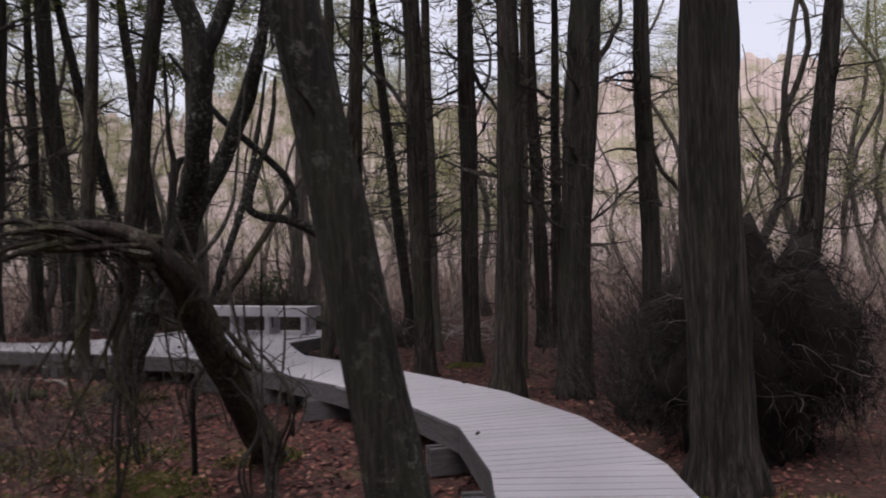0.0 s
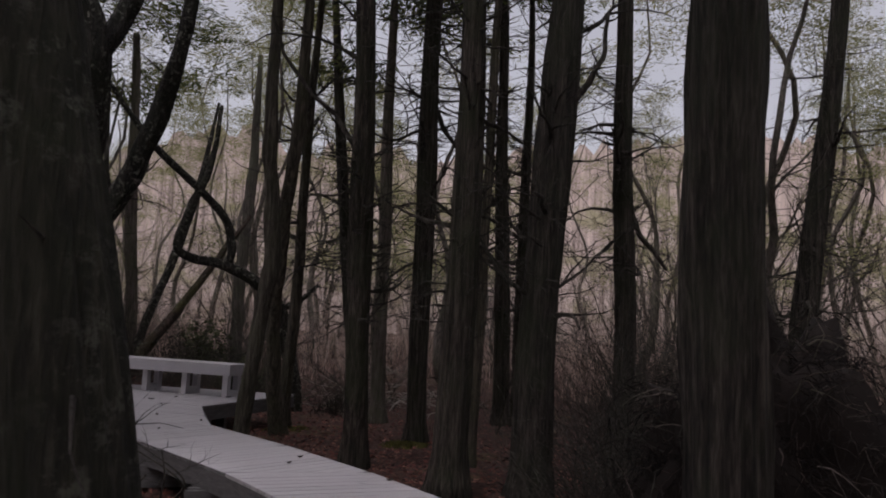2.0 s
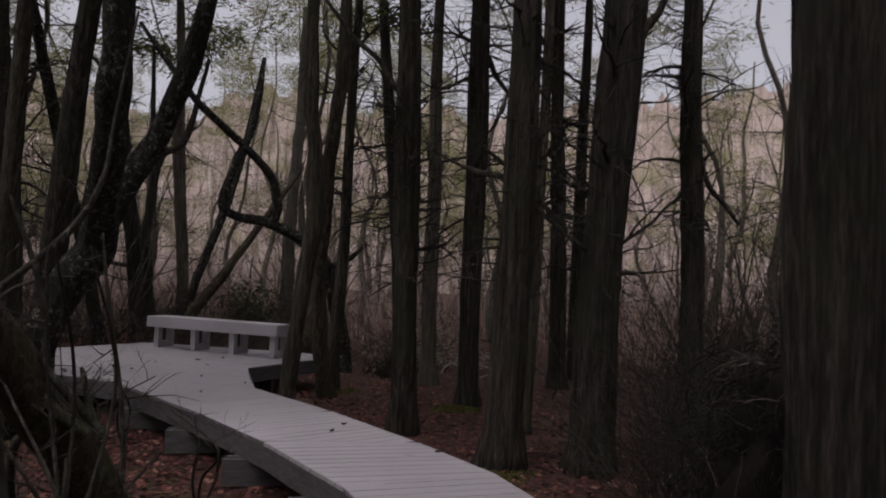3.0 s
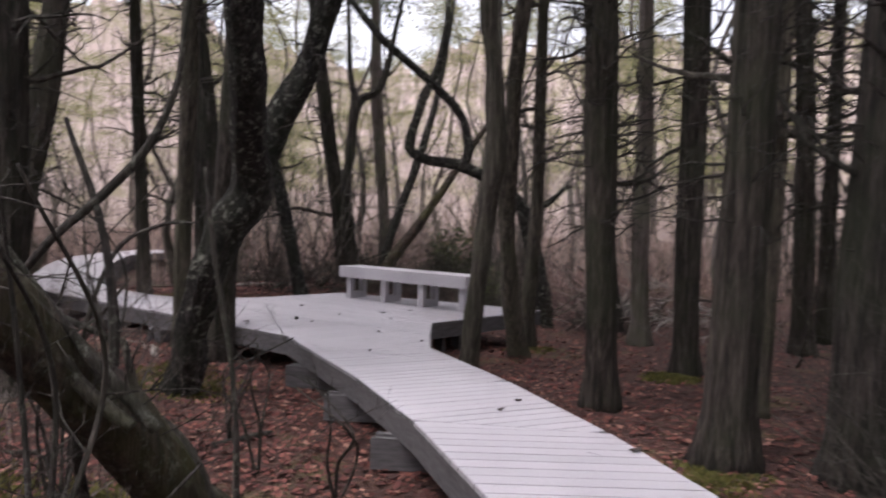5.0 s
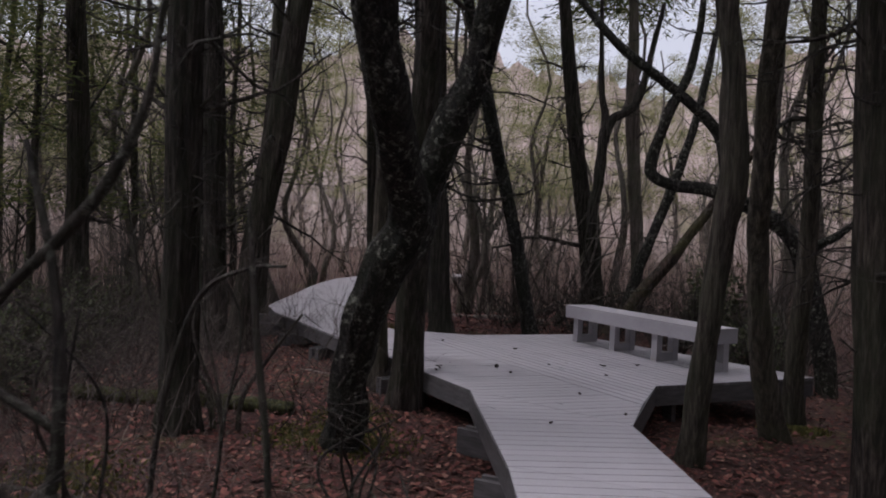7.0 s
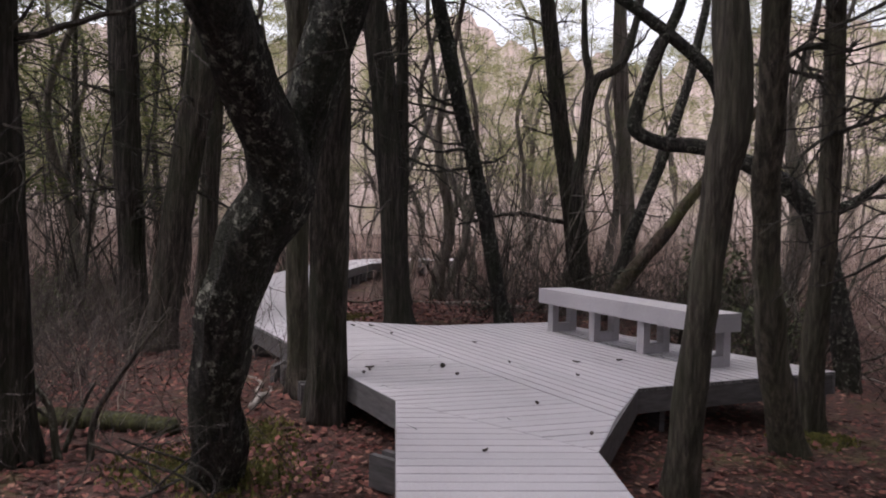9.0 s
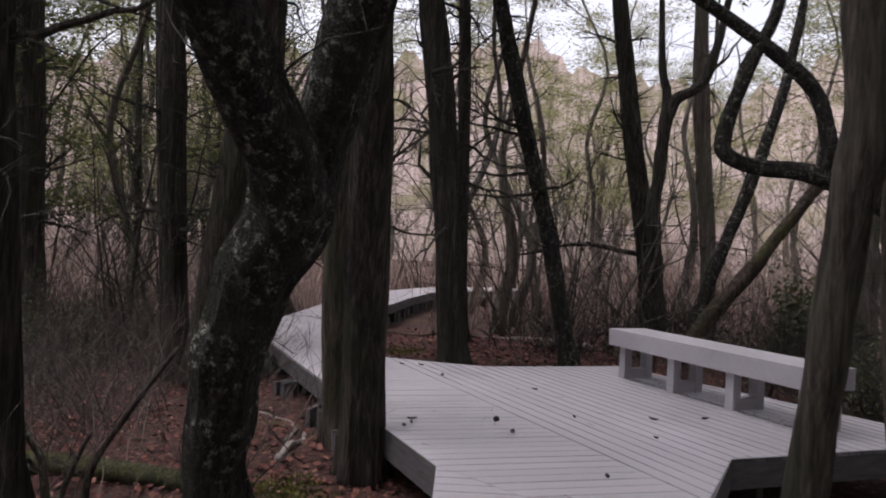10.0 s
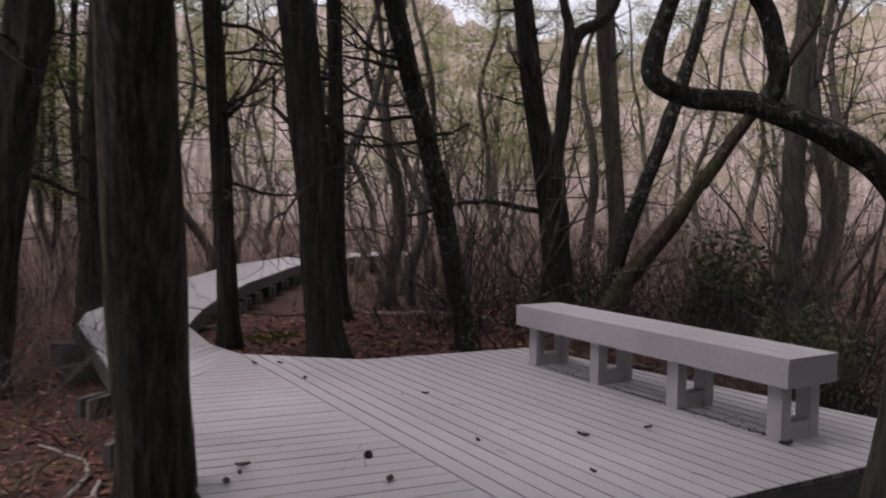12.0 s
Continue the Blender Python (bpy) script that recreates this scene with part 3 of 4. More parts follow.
def limbed(name, label, mat, paths, seed, twigs=10, sides=28, crown=None, category="tree", thin=1.0, first=0.33):
    """A crooked tree made of limbs; each path is points with radii."""
    rg = random.Random(seed)
    root = thing(name, label, category)
    tw = Soup()
    for k, path in enumerate(paths):
        pts, rad = [], []
        ctl = [Vector(p[:3]) for p in path]
        ctl = [ctl[0] * 2 - ctl[1]] + ctl + [ctl[-1] * 2 - ctl[-2]]
        for i in range(len(path) - 1):
            p0, p1, p2, p3 = ctl[i:i + 4]
            for j in range(8):
                t = j / 8
                pts.append(0.5 * ((2 * p1) + (p2 - p0) * t + (2 * p0 - 5 * p1 + 4 * p2 - p3) * t * t + (3 * p1 - p0 - 3 * p2 + p3) * t ** 3))
                rad.append((path[i][3] + (path[i + 1][3] - path[i][3]) * t) * (1 + 0.16 * noise.noise(pts[-1] * 3.1)))
                pts[-1] = pts[-1] + Vector((noise.noise(pts[-1] * 2.3), noise.noise(pts[-1] * 2.3 + Vector((9, 0, 0))), 0)) * rad[-1] * 0.35
        pts.append(ctl[-2])
        rad.append(path[-1][3])
        s = Soup()
        s.tube(pts, rad, sides, 0.17 if sides > 12 else 0.06, seed + k * 2.3)
        part("trunk" if k == 0 else "limb", s.mesh("limb", mat, True), root)
        for _ in range(twigs):
            i = rg.randint(int(len(pts) * first), len(pts) - 1)
            d = Vector((rg.uniform(-1, 1), rg.uniform(-1, 1), rg.uniform(-0.2, 0.8)))
            tw.twig(pts[i], d, rg.uniform(0.3, 1.0) * thin, 0.009 * thin, rg, 0.3, 2, 4)
    if tw.v:
        tagged(part("deadwood", tw.mesh("deadwood", twig_mat), root, "fine bare twigs"), kind="stuff")
    if crown:
        c = part("crown", SHADE_CROWNS[seed % 4], root, "sparse dull green needles")
        c.location = crown
    return root


limbed("twisted_tree", "dark twisted forked tree with lichen-spotted bark", dark_bark, [
    [(-3.86, 10.62, -0.6, 0.22), (-3.74, 10.54, -0.35, 0.168), (-3.5, 10.41, 0.15, 0.15), (-3.37, 10.37, 0.6, 0.146), (-3.16, 10.39, 1.1, 0.148), (-2.95, 10.41, 1.4, 0.166), (-2.85, 10.31, 1.62, 0.164), (-2.7, 10.05, 1.9, 0.138), (-2.45, 9.68, 2.3, 0.128), (-2.25, 9.35, 3.0, 0.118), (-2.22, 9.2, 3.6, 0.105), (-2.45, 8.95, 4.6, 0.085), (-2.6, 8.8, 6.0, 0.04)],
    [(-2.96, 10.44, 1.4, 0.14), (-2.85, 10.52, 1.85, 0.128), (-2.52, 10.52, 2.4, 0.118), (-2.3, 10.45, 2.8, 0.11), (-2.08, 10.36, 3.25, 0.1), (-1.8, 10.15, 4.0, 0.08), (-1.6, 10.0, 5.2, 0.045)],
    [(-2.22, 9.25, 3.45, 0.09), (-2.02, 9.3, 3.9, 0.085), (-1.85, 9.35, 4.5, 0.07), (-1.8, 9.4, 5.6, 0.04)],
], 21, 5)
limbed("crooked_tree", "dark tree with a long crooked limb bent back in a loop", dark_bark, [
    [(-1.75, 17.05, -0.6, 0.16), (-1.85, 17.0, 0.3, 0.13), (-2.15, 16.8, 1.47, 0.115), (-2.5, 16.5, 1.87, 0.105), (-2.85, 16.22, 2.08, 0.09), (-3.1, 16.02, 2.17, 0.085), (-3.4, 15.78, 2.2, 0.08), (-3.62, 15.58, 2.32, 0.075), (-3.64, 15.58, 2.55, 0.075), (-3.52, 15.7, 3.1, 0.07), (-3.3, 15.95, 3.9, 0.055), (-3.2, 16.0, 5.0, 0.03)],
    [(-2.95, 16.14, 2.12, 0.07), (-2.9, 16.2, 2.5, 0.075), (-3.05, 16.1, 3.0, 0.07), (-3.5, 15.75, 3.5, 0.065), (-4.1, 15.25, 4.1, 0.055), (-4.9, 14.9, 5.2, 0.03)],
    [(-2.12, 16.85, 1.4, 0.07), (-1.8, 17.1, 1.6, 0.055), (-1.5, 17.3, 1.9, 0.03)],
], 31, 5)
log_bark = material("log_bark", bark((0.008, 0.006, 0.005), (0.034, 0.024, 0.019), (0.1, 0.07, 0.056), (0.06, 0.066, 0.018), 0.35), 0.9)
lichen_bark = material("lichen_bark", bark((0.012, 0.009, 0.008), (0.05, 0.042, 0.037), (0.13, 0.12, 0.105), (0.05, 0.056, 0.026), 1.0), 0.9)
def broken_top(seed, count):
    """Crooked splintered boughs trailing sideways from a snapped trunk."""
    rg = random.Random(seed)
    out = []
    for i in range(count):
        x, y, z = -1.42 - rg.uniform(0, 0.14), 6.42 + rg.uniform(-0.14, 0.1), 1.3 + rg.uniform(-0.1, 0.14)
        r = rg.uniform(0.014, 0.034)
        path = [(x, y, z, r * 1.15)]
        goal = 1.46 + rg.uniform(-0.13, 0.13)
        n = rg.randint(4, 7)
        for k in range(n):
            x -= rg.uniform(0.16, 0.3)
            y += rg.uniform(-0.1, 0.09)
            z += (goal - z) * 0.55 + rg.uniform(-0.06, 0.06) - (0.09 * (k - 3) if k > 3 else 0)
            path.append((x, y, z, r * (1 - 0.75 * (k + 1) / n)))
        out.append(path)
    for i in range(9):
        x, y, z = -1.3 - rg.uniform(0, 0.9), 6.4 + rg.uniform(-0.1, 0.2), 1.35
        r = rg.uniform(0.008, 0.018)
        out.append([(x, y, z, r), (x - rg.uniform(-0.12, 0.15), y + 0.05, z - rg.uniform(0.2, 0.4), r * 0.9), (x - rg.uniform(-0.2, 0.3), y + 0.08, z - rg.uniform(0.5, 0.8), r * 0.7), (x - rg.uniform(-0.3, 0.45), y + 0.1, z - rg.uniform(0.9, 1.5), r * 0.4)])
    return out


limbed("fallen_tree", "mossy dark snapped trunk leaning low with trailing splintered boughs", log_bark, [
    [(-1.1, 8.2, -0.62, 0.19), (-1.17, 7.95, -0.44, 0.16), (-1.24, 7.5, 0.1, 0.13), (-1.32, 7.1, 0.57, 0.12), (-1.38, 6.7, 1.02, 0.108), (-1.43, 6.5, 1.24, 0.085), (-1.53, 6.37, 1.4, 0.06), (-1.72, 6.3, 1.5, 0.045), (-2.0, 6.28, 1.53, 0.03)],
] + broken_top(43, 11), 41, 9, thin=0.6, first=0.1)
limbed("cedar_tree", "curved grey cedar leaning at the corner of the platform", pale_cedar, [
    [(-1.68, 12.62, -0.62, 0.18), (-1.63, 12.58, -0.42, 0.128), (-1.53, 12.48, 0.2, 0.1), (-1.41, 12.41, 1.1, 0.094), (-1.31, 12.38, 1.9, 0.094), (-1.31, 12.37, 2.5, 0.092), (-1.4, 12.33, 3.4, 0.082), (-1.45, 12.4, 5.5, 0.07), (-1.4, 12.5, 8.5, 0.04)],
], 45, 10, crown=(-1.4, 12.5, 7.4), first=0.5)
limbed("cedar_tree", "bowed cedar with a mossy foot beside the platform", pale_cedar, [
    [(-1.43, 14.1, -0.62, 0.2), (-1.44, 14.05, -0.42, 0.15), (-1.47, 13.8, 0.2, 0.108), (-1.48, 13.55, 1.1, 0.098), (-1.43, 13.32, 1.8, 0.094), (-1.3, 13.05, 2.8, 0.088), (-1.15, 12.8, 4.0, 0.08), (-1.0, 12.5, 8.0, 0.04)],
], 44, 10, crown=(-1.0, 12.5, 7.2), first=0.45)
limbed("forked_tree", "dark slim forked tree behind the platform", cedar, [
    [(-6.55, 19.36, -0.4, 0.14), (-6.6, 19.38, 0.47, 0.12), (-6.74, 19.34, 1.68, 0.11), (-6.74, 19.38, 2.33, 0.11), (-6.7, 19.5, 3.55, 0.1), (-6.72, 19.55, 4.0, 0.07), (-6.8, 19.5, 4.5, 0.06), (-6.9, 19.5, 6.5, 0.03)],
    [(-6.7, 19.5, 3.5, 0.09), (-6.6, 19.6, 3.87, 0.085), (-6.38, 19.8, 4.05, 0.08), (-6.2, 19.97, 4.4, 0.075), (-5.9, 20.2, 6.2, 0.04)],
], 46, 10)
limbed("leaning_tree", "dead trunk leaning aslant among the brush", log_bark, [
    [(-5.5, 17.7, -0.35, 0.12), (-5.23, 17.97, 0.2, 0.1), (-4.62, 18.55, 1.3, 0.085), (-4.01, 19.14, 2.5, 0.07), (-3.5, 19.6, 3.5, 0.045)],
], 47, 16)
limbed("leaning_tree", "slim dark trunk leaning back over the brush", dark_bark, [
    [(-5.5, 17.95, -0.35, 0.1), (-5.28, 18.2, 0.48, 0.09), (-5.07, 18.44, 1.43, 0.085), (-4.8, 18.73, 2.52, 0.08), (-4.55, 19.04, 3.87, 0.07), (-4.3, 19.3, 6.0, 0.03)],
], 48, 10)
limbed("tree", "grey trunk rising behind the crooked limb", grey_haze_bark, [
    [(-3.75, 20.0, -0.35, 0.15), (-3.75, 20.04, 0.97, 0.13), (-3.77, 20.09, 1.89, 0.13), (-3.71, 20.27, 4.01, 0.12), (-3.7, 20.3, 7.5, 0.06)],
], 49, 20)


def sapling(label, paths, seed):
    """A thin bare shrub stem with side shoots."""
    paths = [[(x, y, z, r * 1.25) for x, y, z, r in path] for path in paths]
    return limbed("sapling", label, twig_mat, paths, seed, 3, 8, None, "shrub", 0.45)


sapling("thin dark bare shrub arching beside the leaning trunk", [
    [(-1.7, 7.6, -0.48, 0.02), (-1.62, 7.38, 0.26, 0.019), (-1.53, 7.46, 0.5, 0.018), (-1.55, 7.48, 0.88, 0.017), (-1.62, 7.47, 1.25, 0.013), (-1.76, 7.43, 1.65, 0.008)],
    [(-1.55, 7.48, 0.7, 0.012), (-1.86, 7.31, 0.89, 0.013), (-1.79, 7.36, 1.1, 0.015), (-1.6, 7.49, 1.33, 0.016), (-1.46, 7.59, 1.54, 0.015), (-1.37, 7.66, 1.81, 0.013), (-1.35, 7.69, 2.1, 0.01), (-1.3, 7.8, 2.8, 0.005)],
    [(-1.54, 7.45, 0.5, 0.018), (-1.37, 7.54, 0.37, 0.02), (-1.23, 7.61, 0.21, 0.022), (-1.12, 7.65, -0.05, 0.022), (-1.05, 7.7, -0.45, 0.024)],
], 61)
sapling("thin upright bare sapling in the leaf litter", [[(-1.44, 8.24, -0.5, 0.016), (-1.44, 8.24, -0.32, 0.015), (-1.49, 8.27, 0.37, 0.013), (-1.61, 8.26, 1.0, 0.011), (-1.68, 8.25, 1.5, 0.006)]], 62)
sapling("bare shrub with a long bent side shoot", [[(-2.8, 8.4, -0.5, 0.013), (-2.75, 8.45, 0.4, 0.011), (-2.57, 8.53, 0.99, 0.011), (-2.36, 8.67, 1.17, 0.01), (-2.16, 8.79, 1.2, 0.006)]], 63)
for i, (x, y, h) in enumerate(((-2.3, 7.9, 1.5), (-1.9, 9.1, 0.9), (-3.0, 8.9, 1.9), (-2.5, 9.6, 0.8), (-1.2, 8.9, 0.7), (-2.0, 6.9, 1.9), (-0.9, 6.6, 0.9), (-0.6, 6.0, 1.3), (-0.75, 6.4, 1.8))):
    rg = random.Random(200 + i)
    z = ground_z(x, y)
    sapling("thin bare shrub stems in the leaf litter", [[(x, y, z - 0.05, 0.009), (x + rg.uniform(-0.1, 0.1), y + rg.uniform(-0.1, 0.1), z + h * 0.35, 0.008), (x + rg.uniform(-0.2, 0.2), y + rg.uniform(-0.2, 0.2), z + h * 0.7, 0.006), (x + rg.uniform(-0.35, 0.35), y + rg.uniform(-0.35, 0.35), z + h, 0.004)] for _ in range(3)], 70 + i)


limbed("fallen_branch", "pale lichen-crusted dead branch resting on the leaning trunk", lichen_bark, [
    [(-1.48, 6.8, 1.14, 0.012), (-1.39, 6.89, 0.98, 0.016), (-1.32, 6.94, 0.87, 0.02), (-1.26, 6.98, 0.72, 0.024), (-1.21, 7.02, 0.61, 0.026), (-1.06, 7.09, 0.47, 0.028)],
    [(-1.44, 6.84, 1.18, 0.008), (-1.26, 6.99, 0.83, 0.016), (-1.19, 7.03, 0.72, 0.02), (-1.11, 7.09, 0.6, 0.024), (-1.01, 7.16, 0.45, 0.026)],
    [(-1.12, 7.1, 0.79, 0.009), (-1.11, 7.11, 0.74, 0.014), (-1.07, 7.13, 0.55, 0.018), (-1.03, 7.15, 0.45, 0.02)],
], 66, 4, 10, None, "branch", 0.5)
limbed("fallen_branch", "pale lichen-crusted dead branch lying on the mossy log", lichen_bark, [
    [(-5.21, 9.81, 0.53, 0.014), (-4.96, 9.89, 0.11, 0.02), (-4.87, 9.97, -0.07, 0.024), (-4.82, 10.0, -0.38, 0.03), (-4.8, 10.02, -0.5, 0.032)],
    [(-4.68, 10.18, 0.12, 0.008), (-4.73, 10.13, -0.02, 0.014), (-4.8, 10.03, -0.35, 0.02)],
    [(-5.3, 9.75, 0.1, 0.01), (-5.08, 9.84, 0.0, 0.013), (-4.87, 9.97, -0.12, 0.018)],
], 64, 2, 9, None, "branch", 0.4)


sapling("thin dark bare shrub bowed over the leaf litter", [[(-4.69, 10.15, -0.46, 0.02), (-4.66, 10.18, -0.1, 0.018), (-4.53, 10.32, 0.23, 0.014), (-4.34, 10.54, 0.64, 0.008)]], 65)


def dead_limb(owner, path, r):
    """A bent dead limb on one of the grown trees."""
    pts = []
    for a, b in zip(path, path[1:]):
        pts += [Vector(a).lerp(Vector(b), j / 5) for j in range(5)]
    pts = [p + Vector((noise.noise(p * 4), noise.noise(p * 4 + Vector((5, 0, 0))), noise.noise(p * 4 + Vector((0, 7, 0))))) * 0.035 for p in pts] + [Vector(path[-1])]
    s = Soup()
    s.tube(pts, [r * (1 - 0.65 * j / len(pts)) for j in range(len(pts))], 9, 0.08, r * 90)
    rg = random.Random(int(r * 1e4) + len(pts))
    for _ in range(5):
        s.twig(rg.choice(pts), (rg.uniform(-1, 1), rg.uniform(-1, 1), rg.uniform(-0.3, 1)), rg.uniform(0.15, 0.5), r * 0.3, rg, 0.3, 1, 4)
    part("limb", s.mesh("limb", twig_mat, True), GROWN[owner], "bent bare dead limb")


dead_limb((1.77, 10.32), [(1.93, 10.3, 3.25), (2.22, 10.29, 3.7), (2.39, 10.29, 4.03), (2.44, 10.28, 4.5)], 0.045)
dead_limb((0.59, 13.68), [(0.62, 13.62, 4.5), (0.7, 13.62, 4.34), (0.9, 13.64, 3.96), (1.18, 13.65, 3.57)], 0.05)
dead_limb((-0.05, 11.75), [(-0.1, 11.4, 3.1), (-0.46, 11.45, 3.64), (-0.83, 11.48, 3.99), (-1.13, 11.5, 4.38), (-1.28, 11.48, 4.88)], 0.036)
dead_limb((3.48, 13.49), [(3.45, 13.45, 3.26), (3.66, 13.47, 2.67), (4.06, 13.49, 2.17)], 0.055)
dead_limb((-7.24, 20.26), [(-7.4, 20.05, 1.3), (-8.03, 19.39, 1.49), (-8.4, 19.03, 1.4), (-8.52, 18.92, 1.94)], 0.05)
for path in ([(-6.53, 16.1, 2.31), (-6.81, 15.78, 2.28), (-7.13, 15.51, 2.3)], [(-6.45, 16.1, 2.07), (-6.75, 15.81, 1.97), (-7.07, 15.54, 2.0)], [(-6.65, 16.02, 2.8), (-6.97, 15.77, 2.92), (-7.28, 15.52, 2.98)], [(-6.3, 16.22, 1.3), (-6.4, 16.07, 1.29), (-6.56, 15.93, 1.23)], [(-6.45, 16.1, 2.1), (-6.2, 16.28, 2.14), (-6.05, 16.4, 2.24)]):
    dead_limb((-6.03, 16.43), path, 0.026)
dead_limb((-6.77, 15.06), [(-7.0, 14.8, 2.1), (-7.19, 14.68, 2.3), (-7.18, 14.7, 2.6)], 0.03)
dead_limb((-8.09, 14.8), [(-8.09, 14.73, 2.2), (-7.93, 14.87, 2.44), (-7.76, 15.03, 2.85)], 0.03)

# ---- uprooted root mass ----
def make_roots():
    rg = random.Random(51)
    cx, cy, cz = 2.98, 7.85, 0.45
    root = thing("root_mass", "dark tangled heap of roots and brush", "brush heap")
    s = Soup()
    n, m = 28, 18
    for j in range(m + 1):
        for i in range(n):
            a, b = 2 * math.pi * i / n, math.pi * j / m
            d = Vector((math.cos(a) * math.sin(b), math.sin(a) * math.sin(b), math.cos(b)))
            k = 0.72 + 0.4 * noise.noise(d * 2.1) + 0.25 * noise.noise(d * 6)
            s.v.append((cx + d.x * 0.98 * k, cy + d.y * 0.58 * k, cz + d.z * 1.12 * k))
    for j in range(m):
        for i in range(n):
            a, b = j * n + i, j * n + (i + 1) % n
            s.f.append((a, a + n, b + n, b))
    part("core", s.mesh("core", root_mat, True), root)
    s = Soup()
    for _ in range(4200):
        d = Vector((rg.gauss(0, 1), rg.gauss(0, 1), rg.gauss(0.15, 1))).normalized()
        k = (0.72 + 0.35 * noise.noise(d * 2.1) + 0.2 * noise.noise(d * 6)) * rg.uniform(0.72, 1.0)
        p = Vector((cx + d.x * 1.2 * k, cy + d.y * 0.74 * k, cz + d.z * 1.28 * k))
        w = Vector((rg.uniform(-1, 1), rg.uniform(-1, 1), rg.uniform(-1.1, 0.5)))
        e = w - d * w.dot(d) * 0.8 + d * 0.1
        s.twig(p, e, rg.uniform(0.1, 0.34), rg.uniform(0.002, 0.006), rg, 0.65, 2, 3, 0.45, 0.06)
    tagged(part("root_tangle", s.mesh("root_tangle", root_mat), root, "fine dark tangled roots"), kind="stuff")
    for _ in range(80):
        s = Soup()
        d = Vector((rg.gauss(0, 1), -abs(rg.gauss(0, 0.8)), rg.gauss(0.35, 0.8))).normalized()
        s.twig((cx + d.x * 0.76, cy + d.y * 0.5, cz + d.z * 0.85), d + Vector((rg.uniform(-0.8, 0.8), 0, rg.uniform(-0.4, 0.8))), rg.uniform(0.25, 0.6), rg.uniform(0.004, 0.008), rg, 0.5, 1, 4, 0.45, 0.08)
        part("root", s.mesh("root", twig_mat if rg.random() < 0.6 else grey_haze_bark), root, "long bent pale root")


make_roots()


# ---- background woods ----
def make_background():
    rg = random.Random(61)
    kinds = []
    for k in range(9):
        pine = k >= 5
        root, _, _ = tree(0, 0, (rg.uniform(-0.14, 0.14), rg.uniform(-0.14, 0.14)), rg.uniform(0.06, 0.17), rg.uniform(0.045, 0.1), 11, grey_haze_bark,
                          "pine with thin green needles, paled for haze, back in the misty woods" if pine else "slim bare trunk, paled for haze, standing back in the misty woods", 100 + k, False, 34, 0.5, FAR_CROWNS[k % 3], 0.9, 1.2,
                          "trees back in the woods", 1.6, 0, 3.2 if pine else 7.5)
        kinds.append(root)
    taken = [(t[0], t[1]) for t in NEAR]
    placed = 0
    while placed < 210:
        a, d = rg.uniform(-105, 115), rg.uniform(8.5, 50)
        x, y = -3 - math.sin(radians(a)) * d, 10 + math.cos(radians(a)) * d
        k = rg.randrange(9)
        if -7.5 < x < 6.0 and y < 20 or (k >= 5 and d < 17):
            continue
        if any((x - p) ** 2 + (y - q) ** 2 < 1.2 for p, q in taken) or any((x - (p[0] + q[0]) / 2) ** 2 + (y - (p[1] + q[1]) / 2) ** 2 < 3 for p, q in zip(FAR_LEFT, FAR_RIGHT)):
            continue
        taken.append((x, y))
        copy_thing(kinds[k], pose(x, y, ground_z(x, y) - ground_z(0, 0), 0, 0, rg.uniform(0, 360)))
        placed += 1
    # Unseen pines added behind the start to block light from the rear.
    for i in range(120):
        a, d = rg.uniform(112, 258), rg.uniform(5.5, 30)
        x, y = 0.5 - math.sin(radians(a)) * d, 4 + math.cos(radians(a)) * d
        if min((x - (p[0] + q[0]) / 2) ** 2 + (y - (p[1] + q[1]) / 2) ** 2 for p, q in zip(LEFT, RIGHT)) < 2.5 or abs(x - 0.3) < 1.4:
            continue
        copy_thing(kinds[5 + i % 4], pose(x, y, ground_z(x, y) - ground_z(0, 0), 0, 0, rg.uniform(0, 360)))
    for i, root in enumerate(kinds):
        x, y = 20 + i * 2.1, 26 + i * 1.7
        root.matrix_basis = pose(x, y, ground_z(x, y) - ground_z(0, 0), 0, 0, i * 40)


make_background()


